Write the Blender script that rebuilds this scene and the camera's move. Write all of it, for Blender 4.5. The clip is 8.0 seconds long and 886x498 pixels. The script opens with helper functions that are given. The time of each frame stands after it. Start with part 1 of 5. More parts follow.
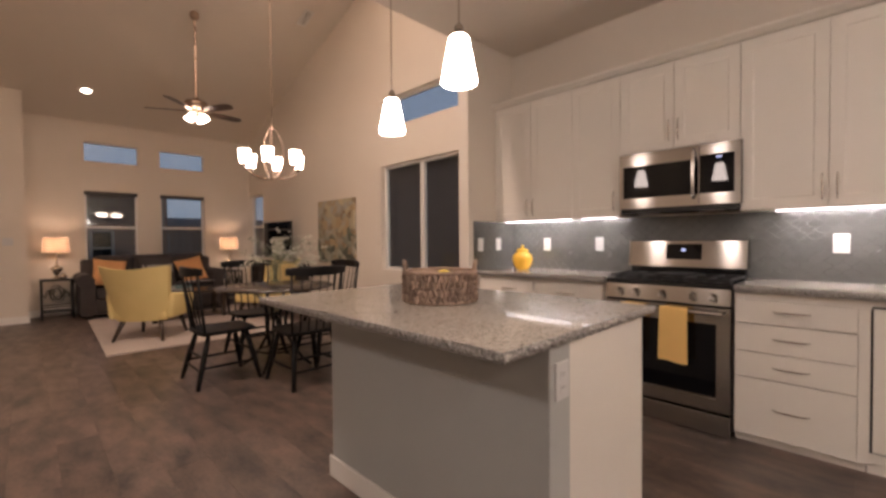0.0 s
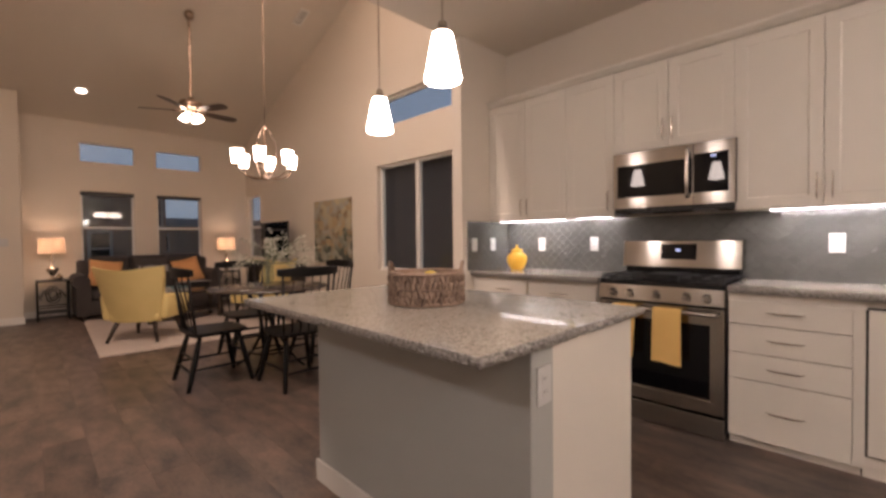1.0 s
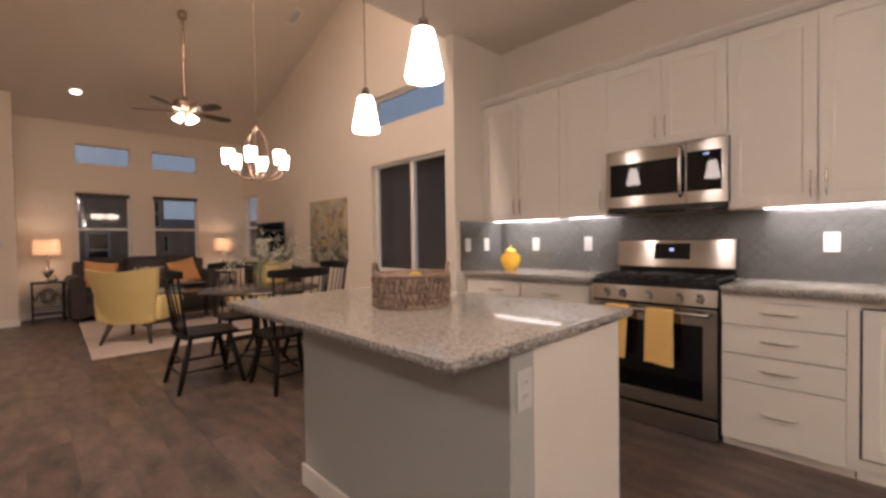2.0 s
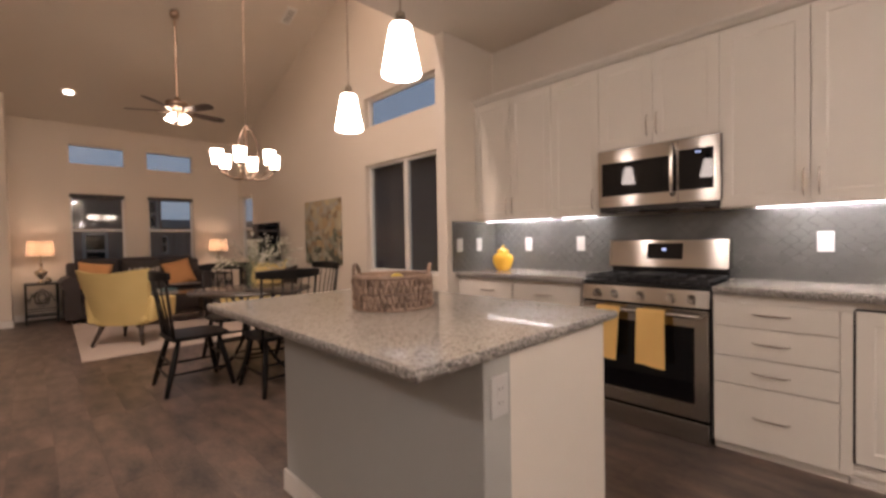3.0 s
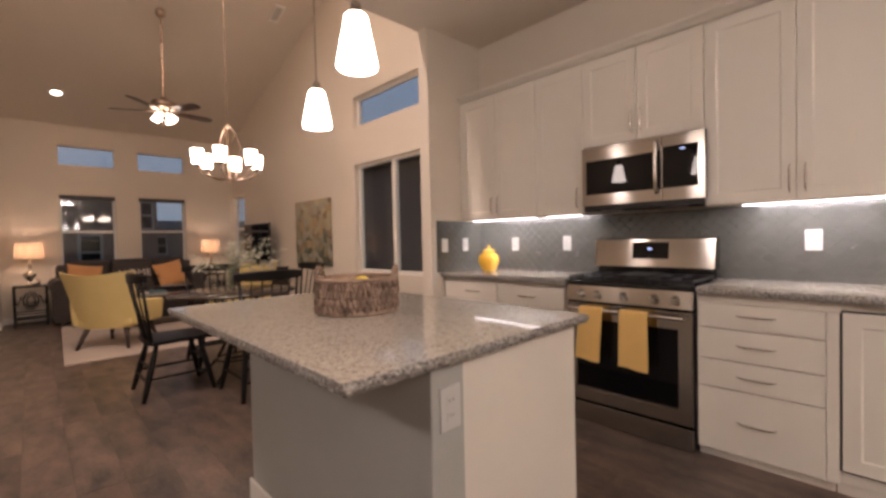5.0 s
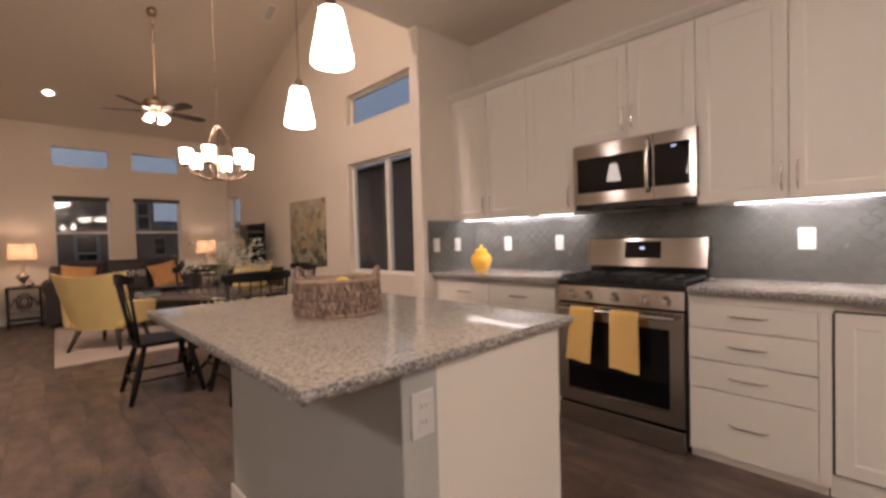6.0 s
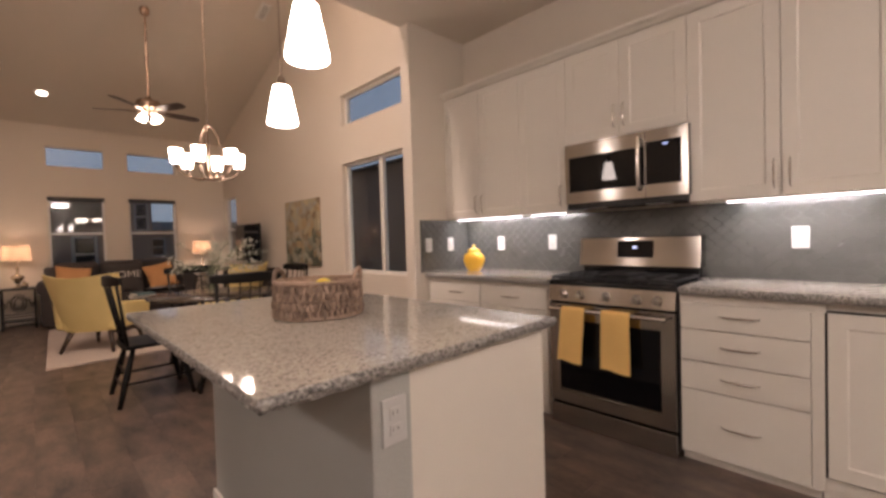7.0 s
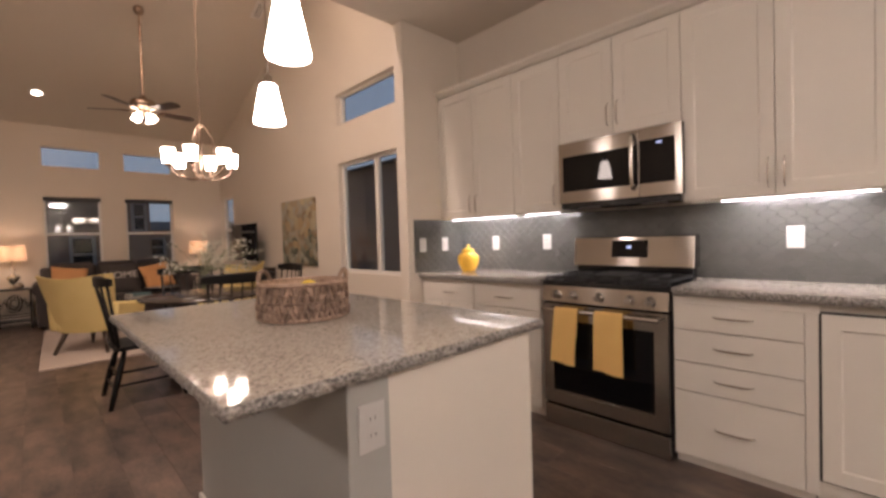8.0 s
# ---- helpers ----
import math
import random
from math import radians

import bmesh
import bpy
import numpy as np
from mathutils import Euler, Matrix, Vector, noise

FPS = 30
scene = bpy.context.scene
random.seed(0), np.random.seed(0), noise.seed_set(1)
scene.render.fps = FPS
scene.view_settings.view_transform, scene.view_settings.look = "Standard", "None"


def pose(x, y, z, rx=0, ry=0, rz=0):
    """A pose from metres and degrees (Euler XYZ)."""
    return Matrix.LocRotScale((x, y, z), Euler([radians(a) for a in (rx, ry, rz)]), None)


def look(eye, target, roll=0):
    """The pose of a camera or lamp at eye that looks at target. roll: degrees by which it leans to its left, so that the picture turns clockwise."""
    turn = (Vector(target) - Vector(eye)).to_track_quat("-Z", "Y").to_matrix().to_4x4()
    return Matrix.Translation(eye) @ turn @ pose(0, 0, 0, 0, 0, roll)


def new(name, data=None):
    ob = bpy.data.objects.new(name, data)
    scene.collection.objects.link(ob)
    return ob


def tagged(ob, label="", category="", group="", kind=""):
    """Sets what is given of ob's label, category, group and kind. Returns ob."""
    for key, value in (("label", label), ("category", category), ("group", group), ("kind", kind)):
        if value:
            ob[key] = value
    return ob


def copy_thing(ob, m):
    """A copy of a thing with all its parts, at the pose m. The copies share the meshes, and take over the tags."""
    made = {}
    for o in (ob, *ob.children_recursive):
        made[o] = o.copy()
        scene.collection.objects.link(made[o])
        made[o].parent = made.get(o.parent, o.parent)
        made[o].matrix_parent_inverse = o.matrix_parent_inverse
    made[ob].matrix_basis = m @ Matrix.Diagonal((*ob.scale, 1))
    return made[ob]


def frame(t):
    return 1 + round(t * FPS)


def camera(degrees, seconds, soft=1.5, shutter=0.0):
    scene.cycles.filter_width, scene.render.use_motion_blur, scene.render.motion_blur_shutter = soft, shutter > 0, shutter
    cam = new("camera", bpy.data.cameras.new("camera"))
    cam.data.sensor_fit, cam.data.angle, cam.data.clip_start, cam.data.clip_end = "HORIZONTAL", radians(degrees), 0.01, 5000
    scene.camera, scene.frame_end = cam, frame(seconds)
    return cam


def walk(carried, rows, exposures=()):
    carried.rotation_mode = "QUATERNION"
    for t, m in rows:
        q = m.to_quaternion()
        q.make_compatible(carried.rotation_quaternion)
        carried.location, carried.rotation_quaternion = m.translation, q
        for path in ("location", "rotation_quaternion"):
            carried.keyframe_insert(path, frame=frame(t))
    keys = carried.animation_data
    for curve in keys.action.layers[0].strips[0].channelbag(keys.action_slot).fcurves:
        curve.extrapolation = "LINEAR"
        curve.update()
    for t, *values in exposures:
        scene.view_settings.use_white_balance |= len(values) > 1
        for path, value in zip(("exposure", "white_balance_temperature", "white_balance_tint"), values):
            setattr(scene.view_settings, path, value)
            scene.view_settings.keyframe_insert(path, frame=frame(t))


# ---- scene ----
cam = camera(92.5, 8.0, soft=3.0)
PATH = [
    (0, (0.248, 0.243, 1.191), (1.652, 1.666, 1.15), -0.5),
    (0.5, (0.281, 0.232, 1.191), (1.684, 1.657, 1.151), -0.6),
    (1, (0.317, 0.22, 1.194), (1.718, 1.646, 1.152), -0.6),
    (1.5, (0.349, 0.208, 1.195), (1.75, 1.636, 1.153), -0.7),
    (3, (0.477, 0.169, 1.2), (1.874, 1.6, 1.156), -1.0),
    (3.5, (0.513, 0.159, 1.2), (1.909, 1.59, 1.156), -1.0),
    (4, (0.55, 0.148, 1.202), (1.946, 1.579, 1.156), -1.1),
    (4.5, (0.591, 0.134, 1.202), (1.985, 1.567, 1.156), -1.2),
    (6, (0.712, 0.099, 1.202), (2.104, 1.534, 1.154), -1.5),
    (6.5, (0.751, 0.089, 1.203), (2.143, 1.524, 1.153), -1.6),
    (7, (0.788, 0.076, 1.202), (2.178, 1.513, 1.152), -1.7),
    (7.5, (0.819, 0.067, 1.203), (2.208, 1.504, 1.152), -1.7),
    (8, (0.844, 0.059, 1.205), (2.233, 1.497, 1.152), -1.8),
]
SKY, EXPOSURE = 0.20, 2.57
# x, y of out-of-view drum lights added as fill for the kitchen
KITCHENFILL = [(-1.8, 0.6), (1.6, -2.1), (0.3, -2.4)]
# x, y of unseen downlights added as general fill for the living room
VAULTFILL = [(0.9, 3.45), (-0.9, 3.6)]
WASHER = (3.22, 4.45)
walk(cam, [(t, look(eye, target, roll)) for t, eye, target, roll in PATH], [(0.0, EXPOSURE, 6500, 22), (8.0, EXPOSURE, 6500, 22)])

# ---- world and exposure ----
world = bpy.data.worlds.new("dusk")
scene.world = world
world.use_nodes = True
_wn = world.node_tree
_bg = _wn.nodes["Background"]
_co = _wn.nodes.new("ShaderNodeTexCoord")
_sx = _wn.nodes.new("ShaderNodeSeparateXYZ")
_rp = _wn.nodes.new("ShaderNodeValToRGB")
_wn.links.new(_co.outputs["Generated"], _sx.inputs[0])
_wn.links.new(_sx.outputs[2], _rp.inputs[0])
_rp.color_ramp.elements[0].color = (0.21, 0.255, 0.31, 1)
_rp.color_ramp.elements[0].position = 0.0
_rp.color_ramp.elements[1].color = (0.16, 0.225, 0.33, 1)
_rp.color_ramp.elements[1].position = 0.5
_wn.links.new(_rp.outputs[0], _bg.inputs[0])
_bg.inputs[1].default_value = SKY

# ---- materials ----
MATS = {}


def material(name, base, rough=0.5, metal=0.0, second=None, scale=3.0, amount=0.5, grain=60.0, bump=0.0, bump_scale=80.0,
             spread=0.0, stretch=(1, 1, 1), spec=0.5, coat=0.0, rough_vary=0.08):
    """A surface with two scales of colour variation, uneven gloss and fine relief."""
    if name in MATS:
        return MATS[name]
    m = bpy.data.materials.new(name)
    m.use_nodes = True
    nt = m.node_tree
    b = nt.nodes["Principled BSDF"]
    lk = nt.links.new
    co = nt.nodes.new("ShaderNodeTexCoord")
    mp = nt.nodes.new("ShaderNodeMapping")
    mp.inputs["Scale"].default_value = stretch
    lk(co.outputs["Object"], mp.inputs[0])
    if spread:
        oi = nt.nodes.new("ShaderNodeObjectInfo")
        sc = nt.nodes.new("ShaderNodeVectorMath")
        sc.operation = "SCALE"
        sc.inputs[0].default_value = (37.0, 53.0, 11.0)
        lk(oi.outputs["Random"], sc.inputs["Scale"])
        lk(sc.outputs[0], mp.inputs["Location"])
    n1 = nt.nodes.new("ShaderNodeTexNoise")
    n1.inputs["Scale"].default_value, n1.inputs["Detail"].default_value = scale, 5
    n2 = nt.nodes.new("ShaderNodeTexNoise")
    n2.inputs["Scale"].default_value, n2.inputs["Detail"].default_value = grain, 3
    lk(mp.outputs[0], n1.inputs[0]), lk(mp.outputs[0], n2.inputs[0])
    add = nt.nodes.new("ShaderNodeMath")
    add.operation = "MULTIPLY_ADD"
    lk(n2.outputs[0], add.inputs[0])
    add.inputs[1].default_value = 0.4
    lk(n1.outputs[0], add.inputs[2])
    ramp = nt.nodes.new("ShaderNodeMapRange")
    ramp.inputs[1].default_value, ramp.inputs[2].default_value = 0.45, 0.95
    ramp.inputs[3].default_value, ramp.inputs[4].default_value = 0.0, amount
    lk(add.outputs[0], ramp.inputs[0])
    mix = nt.nodes.new("ShaderNodeMix")
    mix.data_type = "RGBA"
    mix.inputs[6].default_value = (*base, 1)
    mix.inputs[7].default_value = (*(second or [c * 0.85 for c in base]), 1)
    lk(ramp.outputs[0], mix.inputs[0])
    colour = mix.outputs[2]
    if spread:
        info = nt.nodes.new("ShaderNodeObjectInfo")
        isl = nt.nodes.new("ShaderNodeNewGeometry")
        su = nt.nodes.new("ShaderNodeMath")
        su.operation = "ADD"
        lk(info.outputs["Random"], su.inputs[0]), lk(isl.outputs["Random Per Island"], su.inputs[1])
        fr = nt.nodes.new("ShaderNodeMath")
        fr.operation = "FRACT"
        lk(su.outputs[0], fr.inputs[0])
        vr = nt.nodes.new("ShaderNodeMapRange")
        vr.inputs[3].default_value, vr.inputs[4].default_value = 1 - spread, 1 + spread
        lk(fr.outputs[0], vr.inputs[0])
        hsv = nt.nodes.new("ShaderNodeHueSaturation")
        lk(vr.outputs[0], hsv.inputs["Value"]), lk(colour, hsv.inputs["Color"])
        colour = hsv.outputs[0]
    lk(colour, b.inputs["Base Color"])
    rr = nt.nodes.new("ShaderNodeMapRange")
    rr.inputs[3].default_value, rr.inputs[4].default_value = max(0.02, rough - rough_vary), min(1, rough + rough_vary)
    lk(n1.outputs[0], rr.inputs[0])
    lk(rr.outputs[0], b.inputs["Roughness"])
    b.inputs["Metallic"].default_value = metal
    b.inputs["Specular IOR Level"].default_value = spec
    b.inputs["Coat Weight"].default_value = coat
    if bump:
        n3 = nt.nodes.new("ShaderNodeTexNoise")
        n3.inputs["Scale"].default_value, n3.inputs["Detail"].default_value = bump_scale, 4
        lk(mp.outputs[0], n3.inputs[0])
        bp = nt.nodes.new("ShaderNodeBump")
        bp.inputs["Strength"].default_value, bp.inputs["Distance"].default_value = bump, 0.004
        lk(n3.outputs[0], bp.inputs["Height"])
        lk(bp.outputs[0], b.inputs["Normal"])
    MATS[name] = m
    return m


def glow(name, colour, strength):
    m = bpy.data.materials.new(name)
    m.use_nodes = True
    b = m.node_tree.nodes["Principled BSDF"]
    b.inputs["Base Color"].default_value = (0.8, 0.8, 0.8, 1)
    b.inputs["Emission Color"].default_value = (*colour, 1)
    b.inputs["Emission Strength"].default_value = strength
    b.inputs["Roughness"].default_value = 0.35
    return m


def granite():
    m = bpy.data.materials.new("granite")
    m.use_nodes = True
    nt = m.node_tree
    b = nt.nodes["Principled BSDF"]
    lk = nt.links.new
    co = nt.nodes.new("ShaderNodeTexCoord")
    v1 = nt.nodes.new("ShaderNodeTexVoronoi")
    v1.inputs["Scale"].default_value = 165
    v2 = nt.nodes.new("ShaderNodeTexVoronoi")
    v2.inputs["Scale"].default_value = 150
    n = nt.nodes.new("ShaderNodeTexNoise")
    n.inputs["Scale"].default_value, n.inputs["Detail"].default_value = 48, 6
    n2 = nt.nodes.new("ShaderNodeTexNoise")
    n2.inputs["Scale"].default_value, n2.inputs["Detail"].default_value = 3.5, 3
    wob = nt.nodes.new("ShaderNodeMix")
    wob.data_type = "VECTOR"
    wob.inputs[0].default_value = 0.012
    lk(co.outputs["Object"], wob.inputs[4]), lk(n.outputs["Color"], wob.inputs[5])
    for x in (v1, v2):
        lk(wob.outputs[1], x.inputs[0])
    lk(co.outputs["Object"], n.inputs[0]), lk(co.outputs["Object"], n2.inputs[0])
    r1 = nt.nodes.new("ShaderNodeValToRGB")
    e = r1.color_ramp.elements
    e[0].position, e[0].color = 0.0, (0.20, 0.18, 0.16, 1)
    e[1].position, e[1].color = 1.0, (0.62, 0.565, 0.49, 1)
    for p, c in ((0.10, (0.32, 0.285, 0.25, 1)), (0.22, (0.50, 0.44, 0.375, 1)), (0.5, (0.52, 0.46, 0.395, 1)), (0.75, (0.57, 0.515, 0.45, 1))):
        q = e.new(p)
        q.color = c
    sp = nt.nodes.new("ShaderNodeSeparateColor")
    lk(v1.outputs["Color"], sp.inputs[0])
    lk(sp.outputs[0], r1.inputs[0])
    r2 = nt.nodes.new("ShaderNodeMapRange")
    r2.inputs[1].default_value, r2.inputs[2].default_value = 0.55, 0.68
    lk(n.outputs[0], r2.inputs[0])
    mx = nt.nodes.new("ShaderNodeMix")
    mx.data_type = "RGBA"
    lk(r2.outputs[0], mx.inputs[0]), lk(r1.outputs[0], mx.inputs[6])
    mx.inputs[7].default_value = (0.42, 0.375, 0.325, 1)
    r3 = nt.nodes.new("ShaderNodeMapRange")
    r3.inputs[1].default_value, r3.inputs[2].default_value = 0.4, 0.7
    r3.inputs[3].default_value, r3.inputs[4].default_value = 0.0, 0.35
    lk(n2.outputs[0], r3.inputs[0])
    mx2 = nt.nodes.new("ShaderNodeMix")
    mx2.data_type = "RGBA"
    lk(r3.outputs[0], mx2.inputs[0]), lk(mx.outputs[2], mx2.inputs[6])
    mx2.inputs[7].default_value = (0.54, 0.49, 0.43, 1)
    lk(mx2.outputs[2], b.inputs["Base Color"])
    b.inputs["Roughness"].default_value = 0.06
    MATS["granite"] = m
    return m


def pane_glass(name="window_glass", tint=(0.9, 0.93, 0.92), rough=0.0):
    m = bpy.data.materials.new(name)
    m.use_nodes = True
    nt = m.node_tree
    nt.nodes.remove(nt.nodes["Principled BSDF"])
    out = nt.nodes["Material Output"]
    tr = nt.nodes.new("ShaderNodeBsdfTransparent")
    tr.inputs[0].default_value = (*tint, 1)
    gl = nt.nodes.new("ShaderNodeBsdfGlossy")
    gl.inputs["Roughness"].default_value = rough
    lw = nt.nodes.new("ShaderNodeLayerWeight")
    lw.inputs[0].default_value = 0.5
    pw = nt.nodes.new("ShaderNodeMath")
    pw.operation = "POWER"
    pw.inputs[1].default_value = 4.0
    fr = nt.nodes.new("ShaderNodeMath")
    fr.operation = "MULTIPLY_ADD"
    fr.inputs[1].default_value, fr.inputs[2].default_value = 0.9, 0.045
    nt.links.new(lw.outputs["Facing"], pw.inputs[0]), nt.links.new(pw.outputs[0], fr.inputs[0])
    mx = nt.nodes.new("ShaderNodeMixShader")
    nt.links.new(fr.outputs[0], mx.inputs[0])
    nt.links.new(tr.outputs[0], mx.inputs[1]), nt.links.new(gl.outputs[0], mx.inputs[2])
    nt.links.new(mx.outputs[0], out.inputs[0])
    return m


def fabric_shade():
    m = bpy.data.materials.new("lamp_shade_linen")
    m.use_nodes = True
    nt = m.node_tree
    nt.nodes.remove(nt.nodes["Principled BSDF"])
    out = nt.nodes["Material Output"]
    tl = nt.nodes.new("ShaderNodeBsdfTranslucent")
    tl.inputs[0].default_value = (0.30, 0.215, 0.15, 1)
    df = nt.nodes.new("ShaderNodeBsdfDiffuse")
    df.inputs[0].default_value = (0.75, 0.6, 0.42, 1)
    mx = nt.nodes.new("ShaderNodeMixShader")
    mx.inputs[0].default_value = 0.35
    nt.links.new(tl.outputs[0], mx.inputs[1]), nt.links.new(df.outputs[0], mx.inputs[2])
    nt.links.new(mx.outputs[0], out.inputs[0])
    return m


PAINT = material("wall_paint", (0.65, 0.58, 0.495), 0.75, second=(0.615, 0.548, 0.468), scale=1.2, bump=0.25, bump_scale=140)
CEIL = material("ceiling_paint", (0.67, 0.60, 0.515), 0.85, second=(0.64, 0.572, 0.49), scale=0.8, bump=0.4, bump_scale=90)
WHITE = material("trim_white", (0.74, 0.71, 0.66), 0.45, second=(0.70, 0.67, 0.62), scale=2, bump=0.05)
CAB = material("cabinet_paint", (0.72, 0.67, 0.598), 0.38, second=(0.69, 0.64, 0.568), scale=2.5, bump=0.04, bump_scale=200)
# near-black colour painted for the shade inside gaps, slots and the vent
GAP = material("shadow_gap", (0.05, 0.045, 0.04), 0.8)
NICKEL = material("brushed_nickel", (0.66, 0.61, 0.55), 0.2, 1.0, second=(0.48, 0.43, 0.38), stretch=(1, 1, 8))
STEEL = material("stainless_steel", (0.50, 0.475, 0.44), 0.17, 1.0, second=(0.46, 0.436, 0.404), scale=4, stretch=(1, 0.05, 6), rough_vary=0.05)
_nt = STEEL.node_tree
_tan = _nt.nodes.new("ShaderNodeCombineXYZ")
_tan.inputs[2].default_value = 1.0
_nt.links.new(_tan.outputs[0], _nt.nodes["Principled BSDF"].inputs["Tangent"])
_nt.nodes["Principled BSDF"].inputs["Anisotropic"].default_value = 0.9
_nt.nodes["Principled BSDF"].inputs["Anisotropic Rotation"].default_value = 0.0
DARKGLASS = material("black_glass", (0.004, 0.004, 0.005), 0.03, spec=0.3, rough_vary=0.01)
BLACKENAMEL = material("black_enamel", (0.012, 0.012, 0.013), 0.22, bump=0.03)
IRON = material("cast_iron", (0.016, 0.016, 0.017), 0.55, bump=0.5, bump_scale=300)
BLACKWOOD = material("black_painted_wood", (0.005, 0.0045, 0.0045), 0.4, second=(0.012, 0.011, 0.010), amount=0.4, spec=0.22, bump=0.1, stretch=(1, 1, 0.2))
TABLEWOOD = material("table_wood", (0.035, 0.026, 0.02), 0.17, second=(0.05, 0.035, 0.025), stretch=(6, 0.6, 1), spec=0.7, rough_vary=0.03)
GROUT = material("grout", (0.108, 0.106, 0.098), 0.9, bump=0.3)
TILE = material("backsplash_tile", (0.098, 0.097, 0.089), 0.24, second=(0.086, 0.085, 0.078), spread=0.07, scale=9, bump=0.12, bump_scale=14)
FLOORM = material("wood_look_plank", (0.167, 0.113, 0.086), 0.36, second=(0.034, 0.030, 0.028), scale=4.0, amount=1.0, grain=30, spread=0.16,
                  stretch=(2.2, 0.9, 1), bump=0.25, bump_scale=30)
FLOORB = material("floor_grout", (0.075, 0.05, 0.037), 0.8, bump=0.2)
GRANITE = granite()
GRANITEEDGE = material("granite_broken_edge", (0.56, 0.525, 0.48), 0.5, second=(0.07, 0.065, 0.06), scale=110, amount=1.15, grain=260, bump=0.6, bump_scale=160)
OUTLET = material("outlet_plastic", (0.58, 0.57, 0.55), 0.35)
YELLOWFAB = material("yellow_upholstery", (0.76, 0.60, 0.26), 0.85, second=(0.69, 0.54, 0.22), scale=5, bump=0.5, bump_scale=400)
TOWEL = material("yellow_towel", (0.85, 0.55, 0.19), 0.95, second=(0.78, 0.49, 0.155), scale=8, bump=0.9, bump_scale=350)
ORANGE = material("orange_cushion", (0.66, 0.34, 0.14), 0.9, second=(0.57, 0.28, 0.11), scale=10, bump=0.5, bump_scale=350)
SOFAM = material("charcoal_upholstery", (0.045, 0.036, 0.034), 0.9, second=(0.06, 0.05, 0.046), scale=7, bump=0.5, bump_scale=380)
DARKCUSH = material("dark_cushion", (0.05, 0.042, 0.04), 0.9, second=(0.065, 0.055, 0.05), scale=9, bump=0.5, bump_scale=380)
GREYTHROW = material("grey_throw", (0.33, 0.30, 0.29), 0.95, second=(0.27, 0.245, 0.24), scale=12, bump=0.8, bump_scale=250)
TEXTM = material("cushion_print", (0.62, 0.58, 0.53), 0.9)
RUGM = material("cream_rug", (0.52, 0.445, 0.395), 0.95, second=(0.43, 0.365, 0.32), scale=2.2, amount=0.9, bump=1.0, bump_scale=160)
WALNUTLEG = material("dark_walnut", (0.03, 0.017, 0.011), 0.4, second=(0.05, 0.03, 0.02), stretch=(6, 6, 0.6))
JARM = material("yellow_glaze", (0.80, 0.47, 0.05), 0.12, second=(0.72, 0.40, 0.04), scale=6, coat=0.3)
WICKER = material("wicker", (0.42, 0.30, 0.225), 0.75, second=(0.19, 0.125, 0.09), scale=14, amount=1.0, spread=0.35, bump=0.4, bump_scale=120)
LEMON = material("lemon_skin", (0.80, 0.58, 0.06), 0.4, bump=0.3, bump_scale=180)
BLACKMETAL = material("black_metal", (0.015, 0.014, 0.013), 0.4, 0.6, bump=0.1)
COPPER = material("antique_nickel", (0.42, 0.32, 0.25), 0.27, 1.0, second=(0.34, 0.25, 0.19))
FANBLADE = material("fan_blade_walnut", (0.045, 0.022, 0.014), 0.35, second=(0.025, 0.013, 0.009), stretch=(4, 4, 4))
LEAF = material("foliage", (0.20, 0.22, 0.14), 0.6, second=(0.13, 0.15, 0.09), scale=20, spread=0.3)
PETAL = material("white_petals", (0.64, 0.62, 0.52), 0.7, spread=0.15)
MERCURY = material("mercury_glass", (0.7, 0.62, 0.52), 0.15, 0.9, second=(0.4, 0.34, 0.28), scale=30)
VINYL = material("window_vinyl", (0.72, 0.69, 0.64), 0.4, second=(0.66, 0.63, 0.58))
STUCCO = material("neighbour_stucco", (0.23, 0.15, 0.105), 0.9, second=(0.18, 0.12, 0.085), bump=0.6, bump_scale=50)
TRIMDARK = material("neighbour_trim", (0.30, 0.27, 0.25), 0.7)
ROOFM = material("neighbour_roof", (0.05, 0.045, 0.045), 0.9, second=(0.03, 0.03, 0.03), scale=6, bump=0.6)
SOIL = material("bare_ground", (0.07, 0.06, 0.05), 0.95, second=(0.08, 0.07, 0.06), scale=0.6, bump=0.6, bump_scale=8)
BLIND = material("raised_blind", (0.05, 0.045, 0.04), 0.6)
GLASS = pane_glass()
CLEAR = pane_glass("clear_glass", (0.93, 0.95, 0.94))
SHADE = fabric_shade()
PENDANT = glow("pendant_glass", (1.0, 0.88, 0.75), 4.3)
CHGLASS = glow("chandelier_glass", (1.0, 0.84, 0.66), 4.8)
FANGLASS = glow("fan_light_glass", (1.0, 0.82, 0.62), 3.2)
LED = glow("under_cabinet_led", (1.0, 0.97, 0.93), 24.0)
LEDLENS = glow("strip_light_lens", (1.0, 0.975, 0.94), 0.85)
CANLENS = glow("downlight_lens", (1.0, 0.87, 0.70), 2.0)
# very strong glow for the added out-of-view living room fill
VAULTFILLLENS = glow("vault_fill_lens", (1.0, 0.82, 0.66), 370.0)
WASHLENS = glow("wall_washer_lens", (1.0, 0.70, 0.46), 20.0)
# glow of the added kitchen fill, set by the brightness needed
FILLGLASS = glow("fill_light_glass", (1.0, 0.925, 0.83), 8.0)
DISPLAY = glow("blue_display", (0.25, 0.45, 1.0), 0.14)


